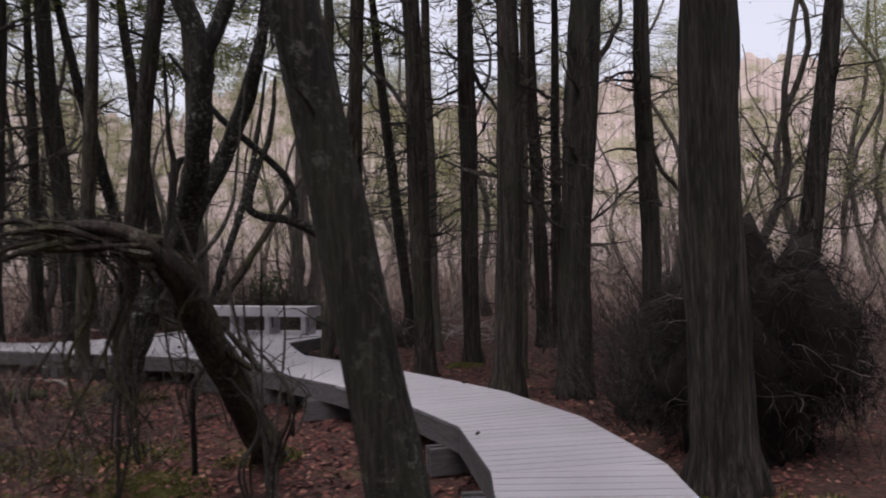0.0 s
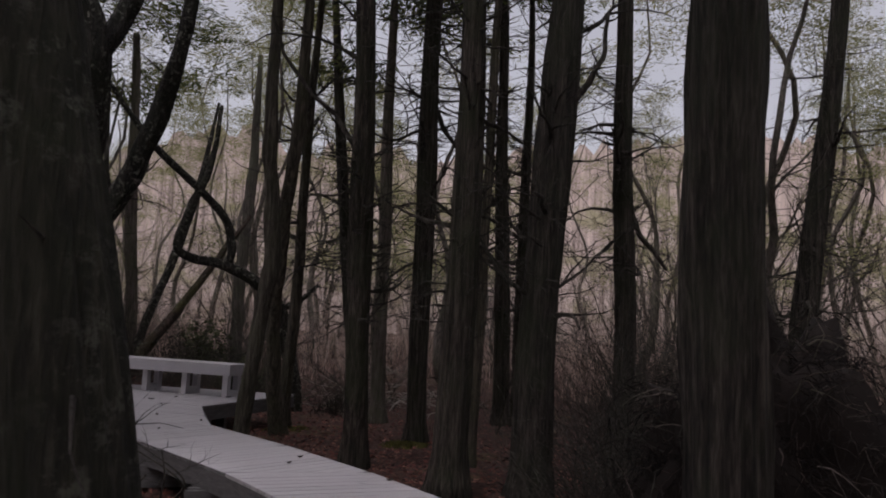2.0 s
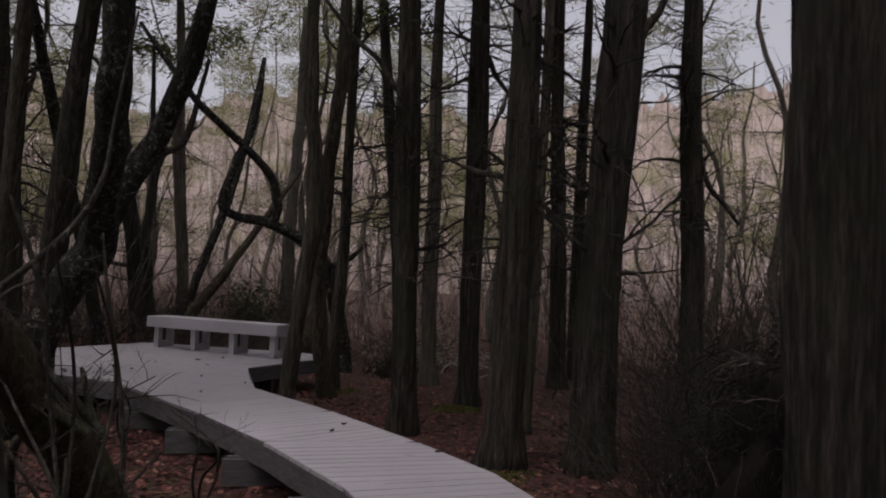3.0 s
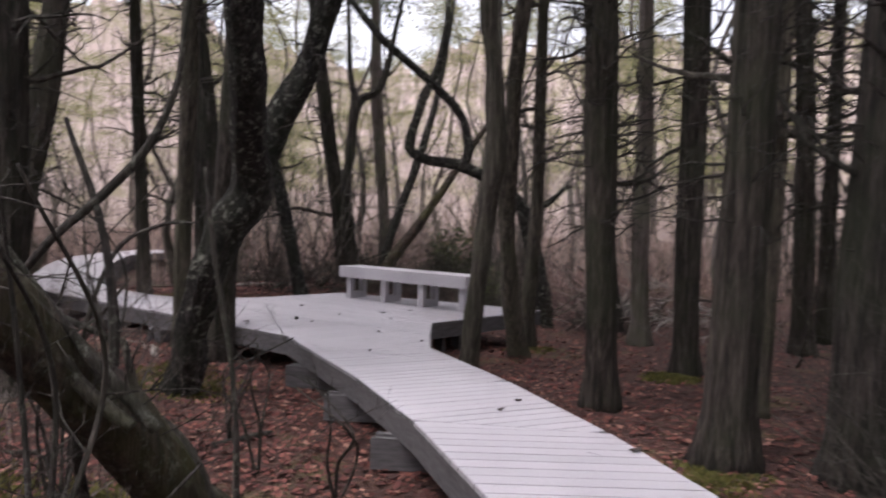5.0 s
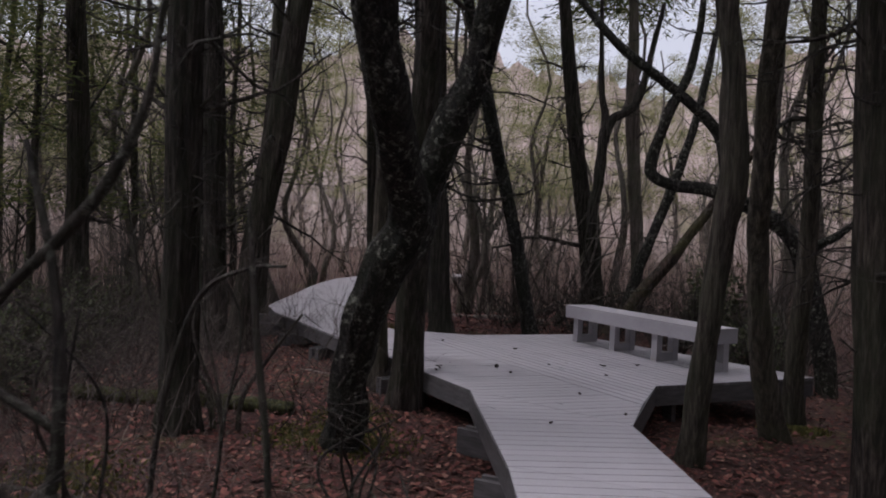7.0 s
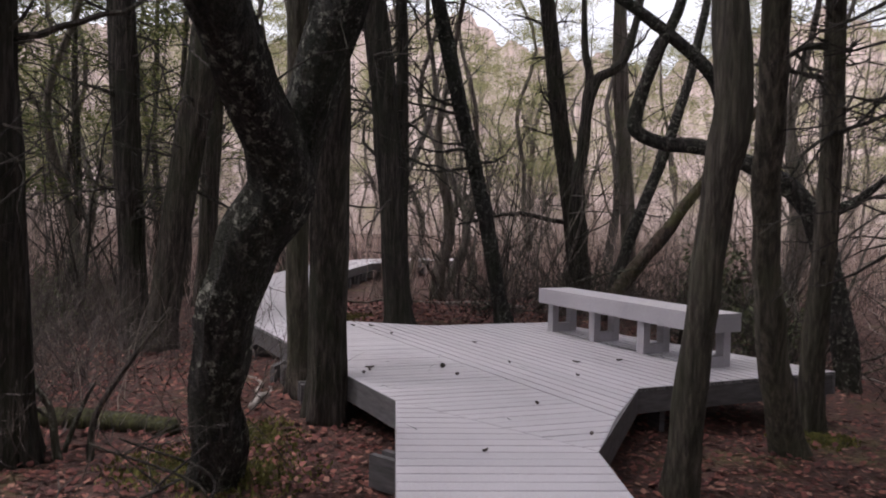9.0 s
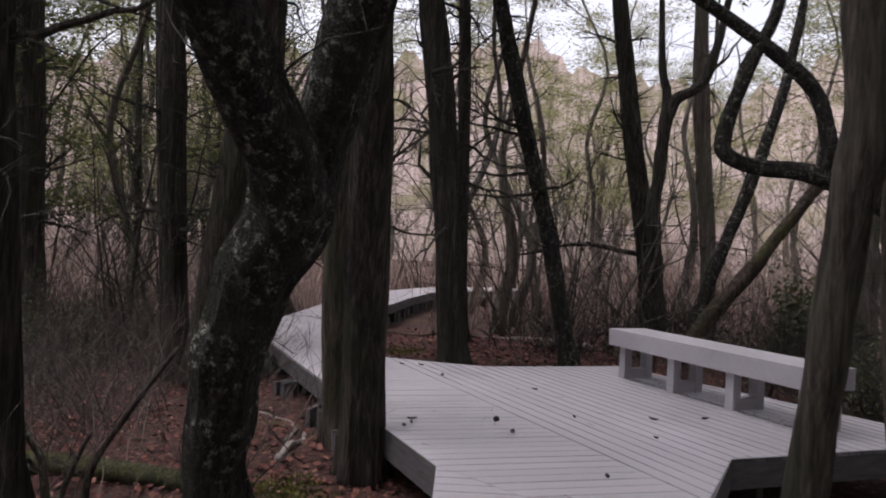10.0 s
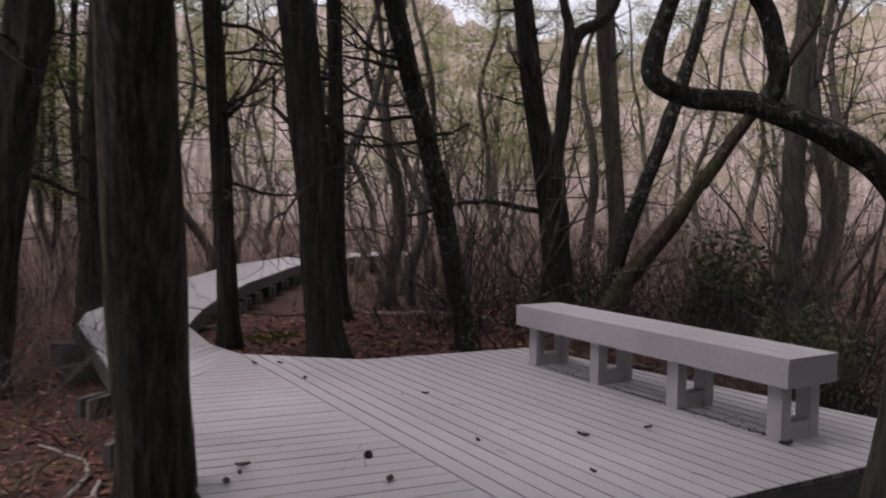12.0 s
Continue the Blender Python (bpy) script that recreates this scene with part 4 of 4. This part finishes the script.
def make_brush():
    """Thickets of thin upright stems behind the platform and round the clearing."""
    rg = random.Random(71)
    near, far = Soup(), Soup()
    for _ in range(16000):
        a, d = rg.uniform(-100, 110), 7 + 32 * rg.random() ** 1.35
        x, y = -3 - math.sin(radians(a)) * d, 10 + math.cos(radians(a)) * d
        if (-6.5 < x < 3.5 and y < 17.4) or (-9.5 < x < 1 and 4 < y < 16.6) or (x > 0 and y < 9) or any((x - (p[0] + q[0]) / 2) ** 2 + (y - (p[1] + q[1]) / 2) ** 2 < 2.6 for p, q in zip(FAR_LEFT, FAR_RIGHT)):
            continue
        clump = noise.noise(Vector((x * 0.35, y * 0.35, 2)))
        if d < 13 + 4 * clump:
            if rg.random() < 0.35:
                near.twig((x, y, ground_z(x, y) - 0.03), (rg.uniform(-0.8, 0.8), rg.uniform(-0.8, 0.8), 1), rg.uniform(0.4, 1.5), rg.uniform(0.004, 0.009), rg, 0.3, 3, 3, 0.05, 0.2)
            continue
        h = rg.uniform(0.7, 2.0) * (1 + 0.8 * clump) * (0.7 + d / 26)
        far.twig((x, y, ground_z(x, y) - 0.03), (rg.uniform(-0.35, 0.35), rg.uniform(-0.35, 0.35), 1), h, rg.uniform(0.005, 0.01), rg, 0.16, 2, 3, 0, 0.4)
    for cx, cy, rx, ry, count, tall in ((-7.2, 10.2, 1.5, 1.1, 420, 1.1), (-3.3, 7.2, 0.9, 1.0, 260, 0.9), (-6.2, 9.0, 0.9, 0.8, 160, 0.8), (-9.5, 12.6, 1.2, 0.6, 160, 0.9), (3.6, 8.9, 0.7, 0.8, 130, 0.8), (-3.9, 16.9, 1.6, 0.4, 240, 0.7)):
        for _ in range(count):
            x, y = rg.gauss(cx, rx), rg.gauss(cy, ry)
            if x > -2.0 and y < 9.0 and x < 2.2 or (y < 16.5 and cy > 16):
                continue
            near.twig((x, y, ground_z(x, y) - 0.03), (rg.uniform(-0.9, 0.9), rg.uniform(-0.9, 0.9), 1), tall * rg.uniform(0.3, 1.2), rg.uniform(0.003, 0.007), rg, 0.3, 3, 3, 0.08, 0.16)
    tagged(new("brush", far.mesh("brush", brush_mat)), "thicket of thin tan and pinkish bare stems", "brush", kind="stuff")
    tagged(new("undergrowth", near.mesh("undergrowth", under_mat)), "dark tangle of low bare brown twigs", "undergrowth", kind="stuff")


make_brush()


def make_shrubs():
    """Tall bare shrubs of several crooked stems, copied through the woods."""
    rg = random.Random(76)
    kinds = []
    for k in range(6):
        root = thing("bare_shrub", "tall bare shrub of several crooked grey-brown stems", "shrub", "bare shrubs in the woods")
        for _ in range(4):
            s = Soup()
            s.twig((rg.gauss(0, 0.15), rg.gauss(0, 0.15), -0.08), (rg.uniform(-0.5, 0.5), rg.uniform(-0.5, 0.5), 1), rg.uniform(2.2, 4.6), rg.uniform(0.014, 0.034), rg, 0.17, 4, 4, -0.04, 0.3)
            part("stem", s.mesh("stem", twig_mat if k == 1 else grey_haze_bark), root)
        kinds.append(root)
    spots = []
    while len(spots) < 110:
        a, d = rg.uniform(-95, 112), rg.uniform(8, 27)
        x, y = -3 - math.sin(radians(a)) * d, 10 + math.cos(radians(a)) * d
        if (-7.0 < x < 4.5 and y < 18.2) or (-9.0 < x < 1 and 2 < y < 16.6) or (x > 0 and y < 11) or any((x - (p[0] + q[0]) / 2) ** 2 + (y - (p[1] + q[1]) / 2) ** 2 < 3.2 for p, q in zip(FAR_LEFT, FAR_RIGHT)):
            continue
        spots.append((x, y))
    for i, (x, y) in enumerate(spots):
        m = pose(x, y, ground_z(x, y), 0, 0, rg.uniform(0, 360))
        if i < 6:
            kinds[i].matrix_basis = m
        else:
            copy_thing(kinds[i % 6], m)


make_shrubs()


def make_sticks():
    """Crooked dead branches lying and leaning among the brush."""
    rg = random.Random(91)
    for i in range(64):
        x, y = (rg.uniform(-9.5, -0.5), rg.uniform(16.9, 20.5)) if i < 46 else (rg.uniform(1.5, 6.0), rg.uniform(11.0, 15.0)) if i < 56 else (rg.uniform(-11, -7.5), rg.uniform(9.0, 11.5))
        a = rg.uniform(0, 6.3)
        root = thing("fallen_branch", "crooked bare dead branch lying in the brush", "branch", "dead branches in the brush")
        s = Soup()
        s.twig((x, y, ground_z(x, y) + 0.01), (math.cos(a), math.sin(a), rg.uniform(0.0, 0.7)), rg.uniform(0.9, 2.4), rg.uniform(0.014, 0.032), rg, 0.2, 3, 6, 0.05, 0.2)
        part("stem", s.mesh("stem", (grey_haze_bark, twig_mat, lichen_bark)[i % 3], True), root)


make_sticks()


def make_litter():
    rg = random.Random(81)
    s = Soup()
    for _ in range(60000):
        x, y = rg.gauss(-2, 3.8), rg.gauss(10, 3.8)
        z = ground_z(x, y)
        a = rg.uniform(0, 6.3)
        k = rg.uniform(0.025, 0.07)
        e = Vector((math.cos(a), math.sin(a), rg.uniform(-0.3, 0.5))) * k
        w = Vector((-math.sin(a), math.cos(a), rg.uniform(-0.4, 0.4))) * k * 0.38
        s.card((x, y, z + rg.uniform(0.002, 0.025)), e, w)
    for _ in range(22000):
        x, y = rg.gauss(-7.5, 2.6), rg.gauss(16.5, 2.2)
        a, k = rg.uniform(0, 6.3), rg.uniform(0.03, 0.08)
        e = Vector((math.cos(a), math.sin(a), rg.uniform(-0.3, 0.5))) * k
        s.card((x, y, ground_z(x, y) + rg.uniform(0.002, 0.02)), e, Vector((-math.sin(a), math.cos(a), rg.uniform(-0.4, 0.4))) * k * 0.38)
    tagged(new("fallen_leaves", s.mesh("fallen_leaves", leaf_mat)), "scattered reddish brown fallen leaves on the ground", "leaves", kind="stuff")


make_litter()


# ---- bushes, heaps and small things ----
def bush(label, x, y, rx, rz, count, mat, seed, size=0.05, stems=40, lift=0.0, name="bush"):
    """A low shrub of crooked stems with small leaves."""
    rg = random.Random(seed)
    root = thing(name, label, "bush")
    f = Soup()
    z = ground_z(x, y) + lift
    for k in range(0, stems, 14):
        s = Soup()
        for _ in range(min(14, stems - k)):
            a = rg.uniform(0, 6.3)
            s.twig((x + rg.gauss(0, rx * 0.3), y + rg.gauss(0, rx * 0.3), z - 0.05), (math.cos(a) * 0.7, math.sin(a) * 0.7, 1), rz * rg.uniform(0.7, 1.5), 0.007, rg, 0.28, 2, 3, 0, 0.2)
        tagged(part("stem_clump", s.mesh("stem_clump", twig_mat), root), kind="stuff")
    for _ in range(count):
        d = Vector((rg.gauss(0, 1), rg.gauss(0, 1), abs(rg.gauss(0, 1)))).normalized() * rg.random() ** 0.4
        k = 0.75 + 0.5 * noise.noise(Vector((d.x * 3 + seed, d.y * 3, d.z * 3)))
        p = Vector((x + d.x * rx * k, y + d.y * rx * k, z + 0.1 + d.z * rz * k))
        e = Vector((rg.uniform(-1, 1), rg.uniform(-1, 1), rg.uniform(-0.6, 0.8))).normalized()
        w = e.cross(Vector((rg.uniform(-1, 1), rg.uniform(-1, 1), rg.uniform(-1, 1)))).normalized()
        k = size * rg.uniform(0.6, 1.4)
        f.card(p, e * k, w * k * 0.25)
    if count:
        tagged(part("foliage", f.mesh("foliage", mat), root, "small dull leaves"), kind="stuff")
    return root


let_through(shrub_mat, 0.3)
bush("dark leafy evergreen bush behind the platform", -4.4, 19.7, 0.9, 1.5, 1500, shrub_mat, 301, 0.11, 50)
bush("low dark bush beside the brush", -3.2, 18.6, 0.8, 0.8, 900, shrub_mat, 302, 0.09, 40)
for i, (x, y, r, h) in enumerate(((-10.4, 11.4, 1.1, 1.3), (-9.2, 10.4, 0.9, 1.2), (-12.2, 12.9, 1.2, 1.4), (-8.0, 9.6, 1.0, 1.4), (-6.9, 8.6, 0.9, 1.5), (-7.9, 7.6, 1.2, 1.7), (-10.6, 8.6, 1.3, 1.7), (-5.9, 7.0, 0.9, 1.4), (-9.4, 6.6, 1.3, 1.8))):
    bush("thin green bush among bare stems", x, y, r, h, 2600, shrub_mat, 310 + i, 0.05, 60)
bush("low dark bush of tangled bare stems", 3.2, 11.3, 0.7, 0.9, 0, shrub_mat, 341, 0.05, 150)
bush("tall dark brush of bare stems beyond the root heap", 2.85, 10.1, 0.8, 1.45, 0, shrub_mat, 343, 0.05, 190)
bush("high dark thicket of bare stems behind the root heap", 3.7, 11.2, 1.1, 1.9, 0, shrub_mat, 344, 0.05, 220)
bush("loose dark brush of bare stems beside the root heap", 2.35, 8.9, 0.8, 0.95, 0, shrub_mat, 342, 0.05, 170)
for i, (x, y, h) in enumerate(((-9.6, 7.6, 6), (-7.4, 6.0, 6), (-13.5, 9.0, 7), (-16.5, 14.5, 8), (-12.6, 11.6, 6), (-15.2, 11.8, 7), (-11.2, 9.4, 6), (-18.4, 17.2, 8), (-12.6, 6.8, 7), (-14.8, 16.2, 6), (-17.5, 12.0, 8))):
    tree(x, y, (0.02 * (i % 3 - 1), 0.01), 0.1, 0.07, h + 2, None, "young evergreen with low dull green branches", 400 + i, False, 30, 0.5, LOW_CROWNS[i % 2], 0.15, 1.2, "young evergreens", 1.4, 0, 1.9)
bush("tangle of bare vines and branches behind the platform", -5.6, 18.6, 1.3, 1.5, 0, shrub_mat, 330, 0.05, 130, 0, "thicket")
bush("tangle of bare branches by the leaning trunks", -4.2, 18.2, 1.0, 1.0, 0, shrub_mat, 331, 0.05, 90, 0, "thicket")
bush("dark tangle of low brush behind the bench", -2.7, 17.3, 0.9, 0.75, 300, shrub_mat, 333, 0.07, 120, 0, "thicket")
bush("dark tangle of low brush at the platform edge", -0.9, 16.9, 0.9, 0.7, 0, shrub_mat, 334, 0.05, 110, 0, "thicket")
bush("low tangle of bare brush along the deck", -7.0, 17.4, 1.0, 0.8, 0, shrub_mat, 332, 0.05, 70, 0, "thicket")


def make_pile():
    """A heap of pale broken sticks."""
    rg = random.Random(340)
    root = thing("brush_pile", "heap of pale broken dead branches on the ground", "brush heap")
    for i in range(70):
        x, y = rg.gauss(-0.1, 0.8), rg.gauss(18.2, 0.6)
        a = rg.uniform(0, 6.3)
        s = Soup()
        s.twig((x, y, ground_z(x, y) + rg.uniform(0.05, 0.75) * math.exp(-((x + 0.1) ** 2))), (math.cos(a), math.sin(a), rg.uniform(-0.3, 0.3)), rg.uniform(0.6, 1.6), rg.uniform(0.01, 0.022), rg, 0.18, 2, 5)
        part("stick", s.mesh("stick", dead_mat), root)


make_pile()


def log(label, pts, mat, seed, name="log"):
    rg = random.Random(seed)
    root = thing(name, label, "log")
    s = Soup()
    full, rad = [], []
    for (a, b) in zip(pts, pts[1:]):
        for j in range(6):
            t = j / 6
            full.append([a[k] + (b[k] - a[k]) * t + (0.012 * noise.noise(Vector((t * 3 + seed, k * 5, a[0]))) if k < 3 else 0) for k in range(4)])
    full.append(list(pts[-1]))
    s.tube([p[:3] for p in full], [p[3] for p in full], 14, 0.1, seed)
    part("stem", s.mesh("stem", mat, True), root)
    return root


def on_ground(x, y, r, sink=0.3):
    return (x, y, ground_z(x, y) + r * (1 - sink), r)


moss_bark = material("mossy_wood", bark((0.012, 0.012, 0.008), (0.035, 0.038, 0.015), (0.085, 0.085, 0.03), (0.075, 0.08, 0.018), 0.3), 0.95)
log("mossy fallen log lying in the leaf litter", [on_ground(-6.6, 9.5, 0.075), on_ground(-5.9, 10.0, 0.08), on_ground(-5.4, 10.42, 0.078), on_ground(-4.85, 10.86, 0.07)], moss_bark, 351)
log("pale bare broken branch on the leaf litter", [on_ground(-5.6, 12.2, 0.012, 0), on_ground(-5.35, 12.05, 0.02, 0), on_ground(-5.25, 11.85, 0.03, 0), on_ground(-5.0, 11.62, 0.034, 0)], dead_mat, 352, "dead_branch")
log("pale thin curved branch on the ground", [on_ground(-6.6, 12.26, 0.01, 0), on_ground(-6.0, 12.3, 0.013, 0), on_ground(-5.7, 12.18, 0.016, 0), on_ground(-5.45, 11.95, 0.02, 0)], dead_mat, 353, "dead_branch")
log("short dead stick lying in the litter", [on_ground(-2.5, 9.42, 0.025), on_ground(-2.3, 9.86, 0.03)], twig_mat, 354, "dead_branch")
log("long bare branch lying on the ground", [on_ground(-9.0, 17.4, 0.03), on_ground(-7.9, 18.0, 0.035), on_ground(-6.9, 18.05, 0.04)], dead_mat, 355, "dead_branch")
log("thin dead branch in the leaf litter", [on_ground(-4.6, 8.2, 0.02), on_ground(-3.9, 8.5, 0.025), on_ground(-3.3, 8.9, 0.02)], twig_mat, 356, "dead_branch")


def make_moss():
    rg = random.Random(360)
    s = Soup()
    for x, y, r in ((-3.74, 10.74, 0.5), (-4.15, 10.45, 0.4), (-4.4, 8.6, 0.5), (-3.14, 8.16, 0.5), (-1.3, 8.1, 0.35), (-1.45, 14.7, 0.3), (-4.38, 11.2, 0.4), (-2.43, 8.33, 0.4), (0.9, 10.1, 0.35), (2.3, 6.6, 0.4), (2.9, 6.2, 0.4), (-2.0, 7.3, 0.5), (-1.18, 8.0, 0.24), (-2.75, 7.75, 0.45), (-3.6, 7.9, 0.5), (-1.7, 6.9, 0.35), (-3.0, 6.6, 0.5), (-8.3, 15.4, 0.4), (0.45, 13.4, 0.3)):
        for _ in range(2600):
            a, d = rg.uniform(0, 6.3), r * rg.random() ** 0.7 * (0.8 + 0.4 * math.sin(rg.uniform(0, 6)))
            px, py = x + d * math.cos(a), y + d * math.sin(a)
            e = Vector((rg.uniform(-0.5, 0.5), rg.uniform(-0.5, 0.5), 1)) * rg.uniform(0.015, 0.05)
            w = Vector((rg.uniform(-1, 1), rg.uniform(-1, 1), 0)).normalized() * rg.uniform(0.006, 0.013)
            s.card((px, py, ground_z(px, py) - 0.005), e, w)
    tagged(new("moss", s.mesh("moss", moss_mat)), "tufts of yellow-green moss and grass on the ground", "moss", kind="stuff")


make_moss()


def make_deck_litter():
    """Single leaves, twigs and a cone lying on the deck."""
    rg = random.Random(370)
    spots = [(-4.69, 13.92), (-4.59, 14.05), (-3.66, 13.44), (-3.67, 13.76), (-3.27, 13.94), (-3.05, 14.34), (-2.47, 11.91), (-2.15, 11.26), (-2.59, 12.37), (-3.75, 11.95), (-4.21, 12.24), (-1.92, 11.99), (-2.72, 11.3),
             (-4.3, 12.32), (-4.16, 12.13), (-3.5, 13.4), (-2.93, 13.43), (-2.33, 14.58), (-2.56, 13.77), (-6.16, 13.99), (-5.57, 13.77), (-4.23, 14.03), (-3.61, 12.67), (-6.31, 13.84), (-4.43, 12.67), (-0.41, 9.68), (-0.37, 9.98), (0.27, 9.04), (0.51, 9.16), (0.62, 6.9)]
    for i, (x, y) in enumerate(spots):
        s = Soup()
        if i % 3:
            a = rg.uniform(0, 6.3)
            k = rg.uniform(0.02, 0.04)
            u, w = Vector((math.cos(a), math.sin(a), 0)), Vector((-math.sin(a), math.cos(a), 0))
            prof = [(-1, 0.05), (-0.5, 0.4), (0, 0.55), (0.5, 0.38), (1, 0.04)]
            for t, h in prof:
                for side in (-1, 0, 1):
                    q = Vector((x, y, 0.006)) + u * (k * t) + w * (k * h * side) + Vector((0, 0, 0.012 * abs(side) + 0.008 * t * t))
                    s.v.append(q[:])
            for r in range(4):
                for c in range(2):
                    b = r * 3 + c
                    s.f.append((b, b + 3, b + 4, b + 1))
            tagged(new("fallen_leaf", s.mesh("fallen_leaf", under_mat)), "small curled brown leaf on the grey deck", "leaf", "litter on the deck")
        else:
            s.twig((x, y, 0.008), (rg.uniform(-1, 1), rg.uniform(-1, 1), 0), rg.uniform(0.07, 0.14), 0.004, random.Random(i), 0.12, 1, 5, 0, 0.03)
            s.v = [(p[0], p[1], max(p[2] * 0.3, 0.001)) for p in s.v]
            tagged(new("twig", s.mesh("twig", twig_mat)), "short dark twig on the grey deck", "twig", "litter on the deck")
    s = Soup()
    for j in range(7):
        for k in range(7):
            a = k * 0.9 + j * 0.4
            r = 0.018 * math.sin((j + 0.8) / 7.6 * math.pi)
            c = Vector((-3.93 + (j - 3) * 0.006, 12.84 + r * math.cos(a), 0.018 + r * math.sin(a)))
            s.box(Matrix.Translation(c) @ Matrix.Rotation(a, 4, "X"), 0.007, 0.011, 0.006)
    tagged(new("pine_cone", s.mesh("pine_cone", twig_mat)), "small dark pine cone on the grey deck", "cone")
    # Dark crumbs, thickest along the bench's front foot line.
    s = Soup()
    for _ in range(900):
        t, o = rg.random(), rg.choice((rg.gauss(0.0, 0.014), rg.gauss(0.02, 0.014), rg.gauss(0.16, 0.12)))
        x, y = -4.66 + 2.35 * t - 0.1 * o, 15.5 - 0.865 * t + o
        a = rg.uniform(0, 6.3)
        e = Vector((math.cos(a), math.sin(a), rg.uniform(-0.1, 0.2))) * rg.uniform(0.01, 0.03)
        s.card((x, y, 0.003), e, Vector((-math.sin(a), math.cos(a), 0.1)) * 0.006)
    tagged(new("leaf_crumbs", s.mesh("leaf_crumbs", root_mat)), "dark crumbs along the bench foot", "leaves", kind="stuff")


make_deck_litter()


def make_backdrop():
    n, r = 900, 62
    v, f = [], []
    for i in range(n):
        a = 2 * math.pi * i / n
        x, y = -3 + r * math.cos(a), 10 + r * math.sin(a)
        top = 17.2 + 4 * noise.noise(Vector((math.cos(a) * 6, math.sin(a) * 6, 0))) + 1.5 * noise.noise(Vector((math.cos(a) * 45, math.sin(a) * 45, 4))) + 1.1 * noise.noise(Vector((math.cos(a) * 190, math.sin(a) * 190, 8)))
        v += [(x, y, -2), (x, y, top)]
    for i in range(n):
        a, b = 2 * i, 2 * ((i + 1) % n)
        f.append((a, a + 1, b + 1, b))
    tagged(new("backdrop", mesh_of("backdrop", v, f, far_mat)), "far edge of the woods with haze painted in as a soft glow", "woods", kind="structure")


make_backdrop()
